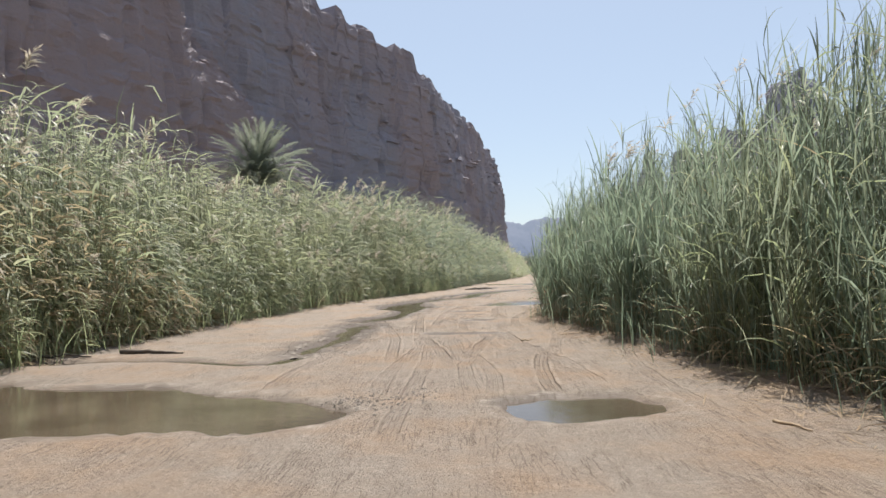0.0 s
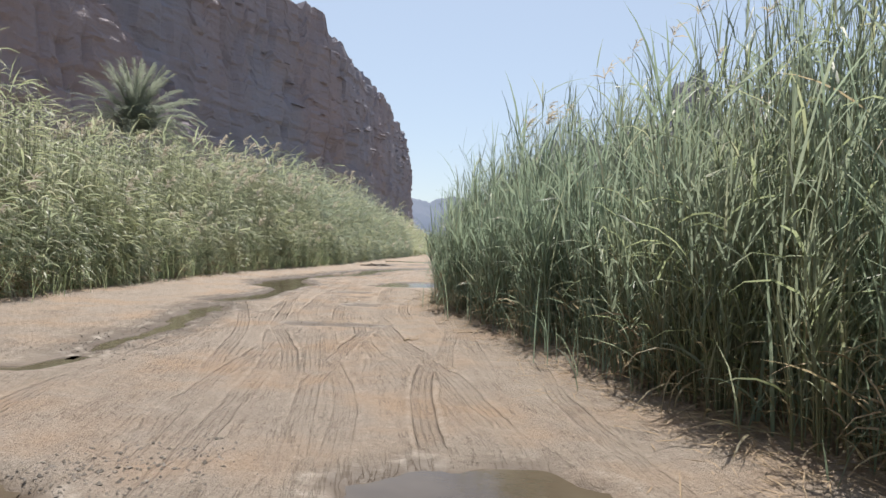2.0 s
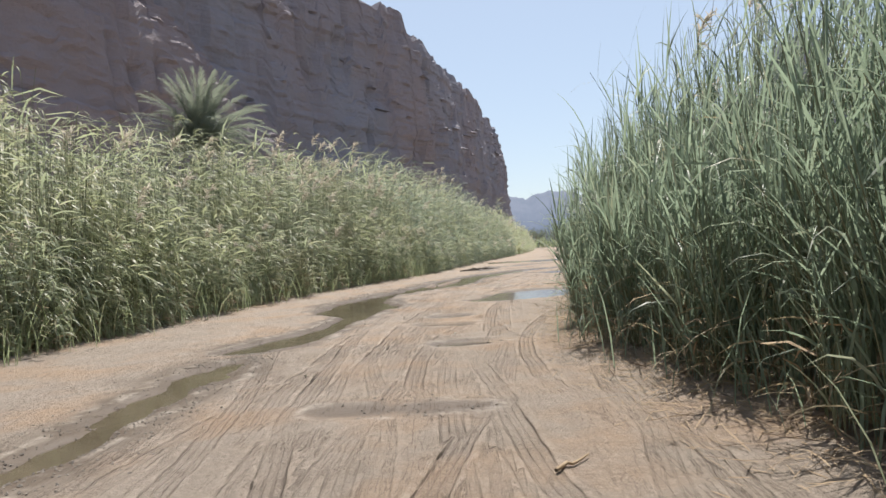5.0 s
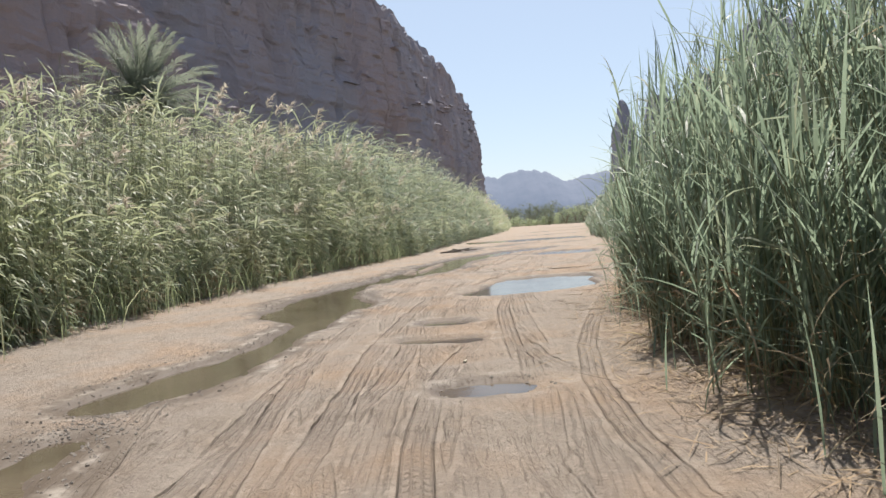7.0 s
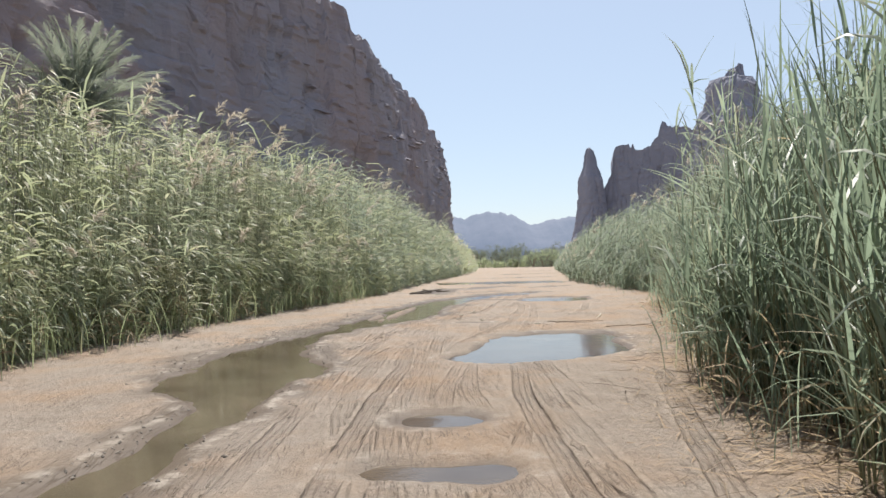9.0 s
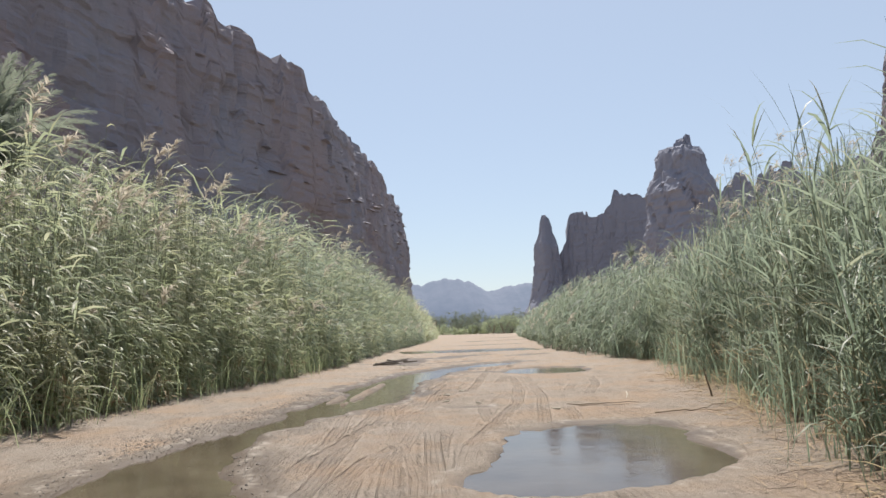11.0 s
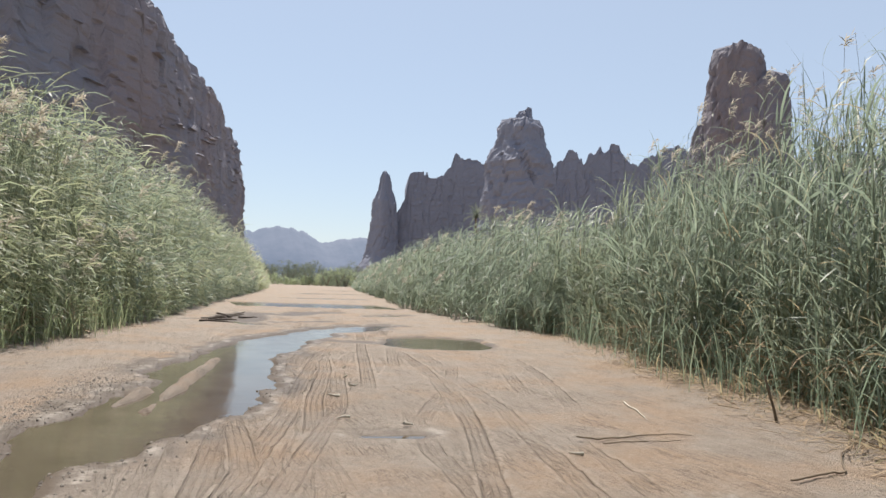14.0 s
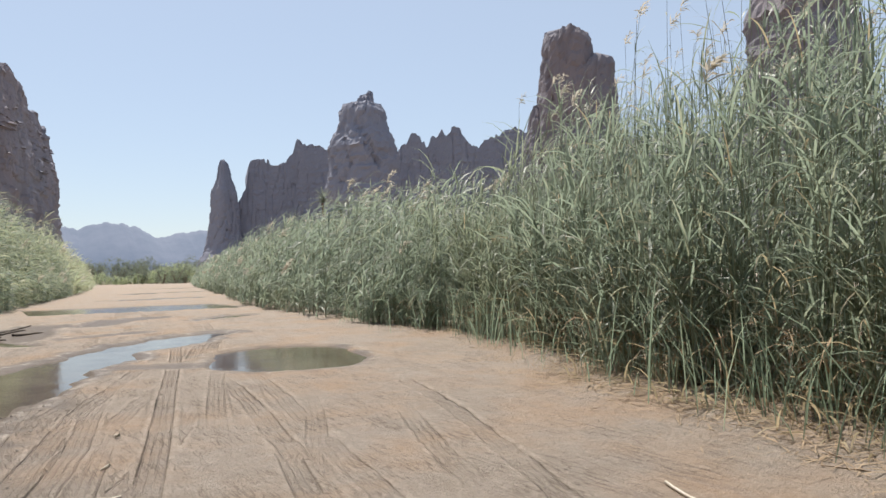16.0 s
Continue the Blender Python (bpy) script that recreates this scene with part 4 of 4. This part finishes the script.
def plant_row(makers, spots, group, rng):
    """Builds each kind once at its first spot, then copies it over the rest."""
    made = []
    for i, (x, y, s) in enumerate(spots):
        m = Matrix.Translation((x, y, 0.03)) @ Matrix.Rotation(rng.uniform(0, 6.28), 4, "Z")
        k = i % len(makers)
        if i < len(makers):
            ob = makers[k]()
            tagged(ob, group=group)
            ob.matrix_basis = m
            made.append(ob)
        else:
            ob = copy_thing(made[k], m)
        ob.scale = (s, s, s)


def edge_spots(edge, side, y0, y1, step, d0, d1, s0, s1, rng):
    out, y = [], y0
    while y < y1:
        out.append((float(edge(y)) + side * rng.uniform(d0, d1), y, rng.uniform(s0, s1)))
        y += step * rng.uniform(0.6, 1.4)
    return out


def makers_of(material, label, heights, plume, size, wide, rise, bend):
    kinds = stalk_kinds(material, rng, 14, size, wide, rise, bend)
    return [lambda h=h, i=i: reed_clump(kinds, rng, 9, h, label, plume and i % 2 == 0) for i, h in enumerate(heights)]


plant_row(makers_of(REED_LEFT, "pale green reed clump with withered leaves at its foot", (2.2, 3.4, 2.8, 3.8, 1.5), True, 0.62, 1.6, 0.2, (0.9, 2.1)),
          edge_spots(left_edge, -1, 9.5, 64, 0.55, -0.25, 0.9, 0.8, 1.15, rng), "reed clumps along the pale bank", rng)
plant_row(makers_of(REED_RIGHT, "green reed clump with straw round its foot", (3.0, 3.8, 2.2, 4.2, 1.6), False, 0.92, 1.15, 1.1, (0.3, 2.2)),
          edge_spots(right_edge, 1, 29, 60, 0.36, 0.1, 1.2, 0.8, 1.1, rng), "reed clumps along the green bank", rng)
plant_row(makers_of(CATTAIL, "blue-green reed clump with long upright leaves", (3.2, 2.4, 3.6, 2.8), False, 0.90, 1.0, 1.28, (0.05, 1.1)),
          edge_spots(right_edge, 1, 5.5, 30, 0.42, 0.0, 1.3, 0.85, 1.1, rng), "upright reed clumps along the track", rng)
BLADE_KINDS = blade_kinds(rng, 40)
plant_row([lambda h=h: cattail_clump(BLADE_KINDS, rng, 18, h) for h in (2.2, 1.7, 2.6, 1.4)],
          edge_spots(right_edge, 1, 5.5, 30.5, 0.7, 0.0, 1.0, 0.85, 1.1, rng), "cattails along the track", rng)


def dead_leaves(edge, side, y0, y1, count, high, rng, label):
    """Withered pale leaves and stalks that stick out of a bank and arch down."""
    y = rng.uniform(y0, y1, count)
    z = high * rng.uniform(0, 1, count) ** 1.6
    x = edge(y) + side * (0.25 + 0.30 * z + rng.normal(0, 0.2, count) + 0.7 * fractal(y * 0.6, y * 0, 3, 15))
    az = -side * radians(90) + rng.normal(0, 0.9, count)
    v, f = blades(np.stack([x, y, z], -1), az, rng.normal(0.65, 0.4, count), rng.uniform(0.45, 1.15, count) * (0.6 if high < 1 else 1.0), rng.uniform(0.6, 2.3, count), rng.uniform(0.014, 0.030, count), rng.normal(0, 0.5, count), 5)
    ob = tagged(new("withered_leaves"), label, "dead leaves", kind="stuff")
    mesh_object("leaves", v, f, REED_DRY, ob)


dead_leaves(right_edge, 1, 6, 56, 520, 3.0, rng, "pale withered leaves arching out of the green bank")
dead_leaves(right_edge, 1, 5, 32, 600, 1.3, rng, "pale withered leaves in the foot of the green bank")
dead_leaves(right_edge, 1, 37, 52, 320, 4.8, rng, "brown withered leaves among the green reeds")
dead_leaves(right_edge, 1, 6, 44, 900, 0.35, rng, "dead brown leaves arching over the sand at the bank's foot")
dead_leaves(lambda y: right_edge(y) - 0.45, 1, 36, 47, 280, 0.15, rng, "dead brown leaves and stems lying against the bank's foot")
dead_leaves(left_edge, -1, 9, 60, 500, 0.6, rng, "dead brown leaves arching over the sand at the reeds' foot")
dead_leaves(left_edge, -1, 9, 60, 800, 2.4, rng, "pale withered leaves arching out of the reed bank")


def flowering_stalks(x0, x1, y0, y1, count, low, high, rng):
    """Bare stalks that rise out of a bed, half of them with a slim drooping plume."""
    foot = np.stack([rng.uniform(x0, x1, count), rng.uniform(y0, y1, count), np.full(count, 0.02)], -1)
    h = rng.uniform(low, high, count)
    top = foot + np.stack([rng.normal(0.05, 0.06, count) * h, rng.normal(0, 0.05, count) * h, h], -1)
    ob = tagged(new("flowering_reeds"), "thin tall flowering reed stalks above the bed", "reeds", kind="stuff")
    mesh_object("stalks", *stems(foot, top, np.full(count, 0.009), 5), STEM, ob)
    mesh_object("leaves", *reed_leaves(foot, top, 4, np.full(count, 0.5), 0.5, rng, 0.8, 4, 0.6), REED_RIGHT, ob)
    half = 2 * count // 3
    mesh_object("plumes", *plume_strips(top[:half], rng, 0.40, 18), PLUME, ob)


reed_bed(left_edge, -1, 41, 58, 0.8, 3.0, 1.6, lambda d, y: 0.96 * left_height(d + 0.8, y), 9, 0.9, 1.5, REED_LEFT, rng, "flowering reeds with tan plumes in the pale bank", 3, plumes=0.5, wind=1.6)
flowering_stalks(10.6, 13.2, 42, 47.5, 44, 5.0, 6.1, rng)
flowering_stalks(12.2, 15.0, 48, 53.5, 22, 5.2, 6.2, rng)
flowering_stalks(4.4, 6.6, 15, 24, 18, 4.4, 5.5, rng)
flowering_stalks(6.0, 8.0, 9, 14, 14, 4.6, 5.6, rng)


def ground_shoots(edge, side, y0, y1, count, material, rng, label, tall=1.9):
    """Young blades that come straight out of the sand along a bed's edge."""
    y = rng.uniform(y0, y1, count)
    x = edge(y) + side * (rng.normal(0.35, 0.42, count) + 0.5 * fractal(y * 0.8, y * 0, 3, 12))
    v, f = blades(np.stack([x, y, np.zeros(count)], -1), rng.uniform(0, 6.28, count), rng.normal(1.44, 0.08, count), rng.triangular(0.3, 0.6, tall, count), rng.uniform(0.05, 1.3, count), rng.uniform(0.014, 0.028, count), rng.normal(0, 0.6, count), 3)
    tagged(mesh_object("grass_shoots", v, f, material), label, "grass", kind="stuff")


ground_shoots(left_edge, -1, 9, 66, 11000, REED_YOUNG, rng, "pale young reed blades at the foot of the reeds", 2.0)
ground_shoots(right_edge, 1, 5, 31, 900, CATTAIL, rng, "green young reed blades at the foot of the reeds", 1.6)
ground_shoots(right_edge, 1, 31, 62, 2300, CATTAIL, rng, "green young reed blades at the foot of the reeds", 2.2)


# ---- palm and far trees ----
def frond(length, lift, droop, rng):
    """One feather leaf: a bent midrib with narrow leaflets on both sides, towards +y."""
    n = 58
    t = np.linspace(0.06, 1, n)
    e = lift - droop * t ** 1.3
    dy, dz = np.cumsum(np.cos(e)) * length / n, np.cumsum(np.sin(e)) * length / n
    rib = np.stack([np.zeros(n), dy, dz], -1)
    out = []
    for side in (-1, 1):
        az = side * np.interp(t, [0, 1], [1.25, 0.45]) + rng.normal(0, 0.07, n)
        ln = length * 0.19 * np.interp(t, [0, 0.25, 0.7, 1], [0.6, 1.0, 0.85, 0.35])
        out.append(blades(rib, az, 0.5 * e + 0.35 + rng.normal(0, 0.1, n), ln, np.full(n, 0.9), np.full(n, 0.052), rng.normal(0.3, 0.3, n), 2))
    p0, p1 = rib[:-1], rib[1:]
    w = np.linspace(0.05, 0.012, n - 1)[:, None]
    ribv = np.stack([p0 - [1, 0, 0] * w, p0 + [1, 0, 0] * w, p1 + [1, 0, 0] * w, p1 - [1, 0, 0] * w], 1).reshape(-1, 3)
    out.append((ribv, np.arange(len(ribv)).reshape(-1, 4)))
    vs, fs, k = [], [], 0
    for v, f in out:
        vs.append(v), fs.append(f + k)
        k += len(v)
    return np.concatenate(vs), np.concatenate(fs)


def trunk_mesh(points, radii, sides=10):
    n = len(points)
    a = np.arange(sides) * 2 * np.pi / sides
    v = np.array([[(px + r * math.cos(b), py + r * math.sin(b), pz) for b in a] for (px, py, pz), r in zip(points, radii)]).reshape(-1, 3)
    i, j = np.meshgrid(np.arange(n - 1), np.arange(sides), indexing="ij")
    i, j = i.ravel(), j.ravel()
    return v, np.stack([i * sides + j, i * sides + (j + 1) % sides, (i + 1) * sides + (j + 1) % sides, (i + 1) * sides + j], -1)


def palm_tree(x, y, height, reach, count, label):
    ob = tagged(new("palm_tree"), label, "palm tree", "palm trees")
    zs = np.linspace(0, height, 40)
    mesh_object("trunk", *trunk_mesh([(0.3 * math.sin(z / 6), 0, z) for z in zs], [0.24 + 0.03 * (i % 2) for i in range(40)]), BARK, ob)
    kinds = []
    for lift, droop in ((1.5, 0.4), (1.38, 0.75), (1.22, 1.15), (1.02, 1.6), (0.8, 1.9), (0.5, 2.0)):
        kinds.append(frond(reach, lift, droop, rng))
    made = {}
    for i in range(count):
        k = i * len(kinds) // count
        turn = i * 2.39996 + rng.uniform(-0.2, 0.2)
        if k not in made:
            made[k] = mesh_object("frond", *kinds[k], PALM, ob)
            f = made[k]
        else:
            f = new("frond", made[k].data)
            f.parent = ob
        f.matrix_basis = Matrix.Translation((0.3 * math.sin(height / 6), 0, height)) @ Matrix.Rotation(turn, 4, "Z") @ Matrix.Rotation(rng.uniform(-0.12, 0.12), 4, "X")
    ob.matrix_basis = Matrix.Translation((x, y, 0))
    return ob


palm_tree(-15.5, 59.3, 8.7, 5.6, 92, "bushy green date palm standing behind the reeds")
palm_tree(66, 186, 17.5, 3.6, 22, "dark green date palm far behind the reeds")
palm_tree(72, 190, 15.5, 3.4, 20, "dark green date palm far behind the reeds")
palm_tree(70, 172, 16.0, 3.4, 20, "dark green date palm far behind the reeds")


def bush(height, spread, rng, leaves=950):
    """A shrub or low tree: a forked trunk and clusters of small leaves."""
    ob = tagged(new("bush"), "dark green desert shrub at the end of the track", "bush", "shrubs at the end of the track")
    tv, tf, k = [], [], 0
    for i in range(5):
        a, s = i * 1.3, rng.uniform(0.3, 0.6)
        v, f = trunk_mesh([(s * spread * t * math.cos(a), s * spread * t * math.sin(a), height * 0.75 * t) for t in (0, 0.3, 0.65, 1)], [0.12, 0.09, 0.06, 0.02], 6)
        tv.append(v), tf.append(f + k)
        k += len(v)
    mesh_object("trunk", np.concatenate(tv), np.concatenate(tf), BARK, ob)
    c = rng.normal(0, 1, (26, 3)) * np.array([spread * 0.42, spread * 0.42, height * 0.27]) + np.array([0, 0, height * 0.42])
    c[:, 2] = np.clip(c[:, 2], 0.4, height * 0.92)
    p = c[rng.integers(0, 26, leaves)] + rng.normal(0, 0.42, (leaves, 3)) * np.array([1, 1, 0.7])
    mesh_object("crown", *blades(p, rng.uniform(0, 6.28, leaves), rng.normal(0.4, 0.6, leaves), rng.uniform(0.25, 0.55, leaves), rng.uniform(0, 1.5, leaves), rng.uniform(0.10, 0.22, leaves), rng.normal(0, 0.8, leaves), 2), BUSH, ob)
    return ob


BUSHES = [(41, 293, 1.7), (47, 290, 1.9), (53, 292, 1.7), (60, 289, 1.8), (66, 286, 1.6), (36, 280, 1.4), (72, 300, 2.1), (50, 262, 1.1), (55, 254, 1.2), (60, 258, 1.2), (80, 310, 2.4), (92, 322, 2.7), (100, 330, 2.6),
          (44, 275, 1.2), (64, 262, 1.3), (40, 300, 1.9), (57, 300, 2.0)] + [(26 + 6.5 * k + 2.5 * math.sin(k * 2.3), 336 + 6 * math.sin(k * 1.7), 1.75 + 0.3 * math.sin(k * 3.1)) for k in range(13)]
made_bushes = []
for i, (x, y, s) in enumerate(BUSHES):
    m = Matrix.Translation((x, y + (40 if y < 305 else 0), 0)) @ Matrix.Rotation(i * 1.7, 4, "Z")
    if i < 4:
        ob = bush(5.2, 4.4, rng)
        ob.matrix_basis = m
        made_bushes.append(ob)
    else:
        ob = copy_thing(made_bushes[i % 4], m)
    ob.scale = (s, s, s)


# ---- what lies on the sand ----
def litter(edge, side, y0, y1, count, reach, rng, size=(0.06, 0.15, 0.6), material=STRAW, label="broken straw and dry reed leaves littering the sand"):
    y = rng.uniform(y0, y1, count)
    d = rng.normal(0.05, reach, count)
    x = edge(y) + side * d
    z = ground_height(x, y)[0]
    p = np.stack([x, y, z + 0.012], -1)
    v, f = blades(p, rng.uniform(0, 6.28, count), rng.normal(0.06, 0.12, count), rng.triangular(*size, count), rng.normal(0.1, 0.15, count), rng.uniform(0.006, 0.018, count), rng.normal(0, 0.3, count), 2)
    tagged(mesh_object("reed_litter", v, f, material), label, "litter", kind="stuff")


litter(left_edge, -1, 9, 66, 5600, 0.42, rng)
litter(right_edge, 1, 6, 58, 8500, 0.6, rng)
litter(right_edge, 1, 6, 32, 3500, 0.5, rng)
litter(lambda y: right_edge(y) - 0.35, 1, 6, 46, 900, 0.38, rng, (0.2, 0.4, 1.1), BRANCH, "long dark fallen reed leaves lying on the sand before the bank")
litter(lambda y: right_edge(y) - 0.4, 1, 36, 48, 2600, 0.4, rng)


def stick(name, points, radius, material, label):
    """A bent stick that lies on the sand, through the given plan points."""
    p, s = polyline([(a, b, 0) for a, b in points], 0.08)
    z = ground_height(p[:, 0], p[:, 1])[0]
    r = radius * np.interp(s / s[-1], [0, 0.5, 1], [1, 0.8, 0.4])
    w = 0.03 * fractal(s * 2.5, s * 0 + points[0][0], 3, 4)
    a = np.arange(5) * 2 * np.pi / 5
    n = len(p)
    way = np.gradient(p[:, :2], axis=0)
    way /= np.linalg.norm(way, axis=1, keepdims=True)
    lift = np.abs(0.10 * fractal(s * 1.2, s * 0 + points[0][1], 2, 6))
    c = np.stack([p[:, 0] - way[:, 1] * w, p[:, 1] + way[:, 0] * w, z + r * 0.7 + lift], -1)
    side = np.stack([-way[:, 1], way[:, 0], np.zeros(n)], -1)
    v = c[:, None] + r[:, None, None] * (np.cos(a)[None, :, None] * side[:, None] + np.sin(a)[None, :, None] * np.array([0, 0, 1.0]))
    i, j = np.meshgrid(np.arange(n - 1), np.arange(5), indexing="ij")
    i, j = i.ravel(), j.ravel()
    f = np.stack([i * 5 + j, i * 5 + (j + 1) % 5, (i + 1) * 5 + (j + 1) % 5, (i + 1) * 5 + j], -1)
    return tagged(mesh_object(name, v.reshape(-1, 3), f, material, smooth=True), label, "stick")


stick("dry_stick", [(6.59, 42.25), (6.4, 41.7), (6.1, 41.0)], 0.014, BLEACHED, "pale broken reed stick lying on the sand")
stick("fallen_stalk", [(5.5, 38.2), (6.31, 38.33), (6.9, 38.9), (7.91, 39.5)], 0.011, BRANCH, "crooked brown fallen stalk by the reeds")
stick("fallen_stalk", [(4.55, 40.2), (5.0, 40.1), (5.5, 40.25), (6.05, 40.1)], 0.010, BRANCH, "crooked brown fallen stalk by the reeds")
stick("fallen_stalk", [(4.7, 39.9), (5.3, 40.0), (5.8, 39.9)], 0.008, BRANCH, "crooked brown fallen stalk by the reeds")
stick("fallen_stalk", [(7.91, 39.5), (7.5, 38.8), (7.07, 38.15)], 0.009, BRANCH, "crooked brown fallen stalk by the reeds")
tagged(mesh_object("broken_stalk", *trunk_mesh([(7.86, 40.66, -0.03), (7.83, 40.69, 0.18), (7.79, 40.74, 0.40), (7.76, 40.79, 0.62)], [0.024, 0.019, 0.018, 0.012], 7), BRANCH, smooth=True), "dark brown broken stalk standing out of the sand", "stick")
stick("dry_stick", [(3.33, 7.66), (3.5, 7.19)], 0.018, STRAW, "pale broken reed stick lying on the sand")
stick("dry_stick", [(1.68, 16.43), (2.0, 16.83)], 0.016, STRAW, "pale broken reed stick lying on the sand")
stick("driftwood", [(-6.55, 14.95), (-6.1, 15.0), (-5.6, 14.93), (-5.2, 14.95)], 0.05, WOOD, "dark driftwood log beside the narrow rivulet")
for line in ([(2.2, 64.4), (2.9, 66.0), (4.0, 69.8)], [(2.2, 61.6), (2.8, 60.8), (3.4, 59.8)], [(2.8, 65.0), (3.7, 67.4)], [(1.7, 63.2), (2.9, 64.0)], [(1.9, 62.4), (3.0, 62.9)], [(2.5, 66.9), (3.3, 66.3)], [(3.2, 64.2), (4.1, 65.5)], [(1.5, 60.9), (2.6, 61.1)]):
    stick("driftwood", line, 0.045, WOOD, "dark driftwood washed up on the mud")
stick("driftwood", [(-8.0, 14.0), (-7.4, 14.35), (-6.9, 14.6)], 0.035, WOOD, "dark driftwood log beside the narrow rivulet")
for a, b in ((3.5, 46.65), (3.23, 45.37), (3.02, 44.33), (2.64, 43.32), (2.4, 41.7), (2.9, 41.2), (1.0, 25.0), (-1.0, 21.0), (4.2, 39.5)):
    t = rng.uniform(0, 3.1)
    stick("straw_scrap", [(a, b), (a + 0.22 * math.cos(t), b + 0.12 * math.sin(t))], 0.020, BLEACHED, "short bleached straw scrap on the sand")


def pebbles(chain, count, spread, rng):
    """Washed grit along a rivulet's edge."""
    c = np.array(chain)
    t = rng.uniform(0, len(c) - 1.001, count)
    i = t.astype(int)
    p = c[i] + (c[i + 1] - c[i]) * (t - i)[:, None]
    x = p[:, 0] + rng.normal(0, spread, count) + rng.choice([-1, 1], count) * p[:, 2]
    y = p[:, 1] + rng.normal(0, spread, count)
    z = ground_height(x, y)[0]
    r = rng.uniform(0.006, 0.018, count) * rng.uniform(0.6, 1.3, count)
    octa = np.array([(1, 0, 0), (0, 1, 0), (-1, 0, 0), (0, -1, 0), (0, 0, 0.7), (0, 0, -0.7)])
    jit = 1 + 0.25 * rng.normal(0, 1, (count, 6, 3))
    v = np.stack([x, y, z + r * 0.25], -1)[:, None] + octa[None] * jit * r[:, None, None]
    tri = np.array([(0, 1, 4), (1, 2, 4), (2, 3, 4), (3, 0, 4), (1, 0, 5), (2, 1, 5), (3, 2, 5), (0, 3, 5)])
    f = (np.arange(count)[:, None, None] * 6 + tri[None]).reshape(-1, 3)
    tagged(mesh_object("pebbles", v.reshape(-1, 3), f, STONE), "grey washed pebbles along a rivulet", "pebbles", kind="stuff")


pebbles(PUDDLES[2], 700, 0.28, rng)
pebbles([(-2.6, 14.5, 0.1), (-2.4, 18.0, 0.1), (-2.3, 21.0, 0.1)], 1100, 0.30, rng)
pebbles([(-2.5, 22.3, 0.1), (-2.5, 24.6, 0.1)], 900, 0.26, rng)
pebbles(PUDDLES[3][:12], 2600, 0.30, rng)
pebbles([(x - 0.5, y, r) for x, y, r in PUDDLES[3][6:11]], 3600, 0.34, rng)
pebbles([(-0.9, 8.6, 0.3), (-0.7, 9.8, 0.3)], 420, 0.25, rng)
for k in (4, 7):
    pebbles(PUDDLES[k], 60, 0.22, rng)
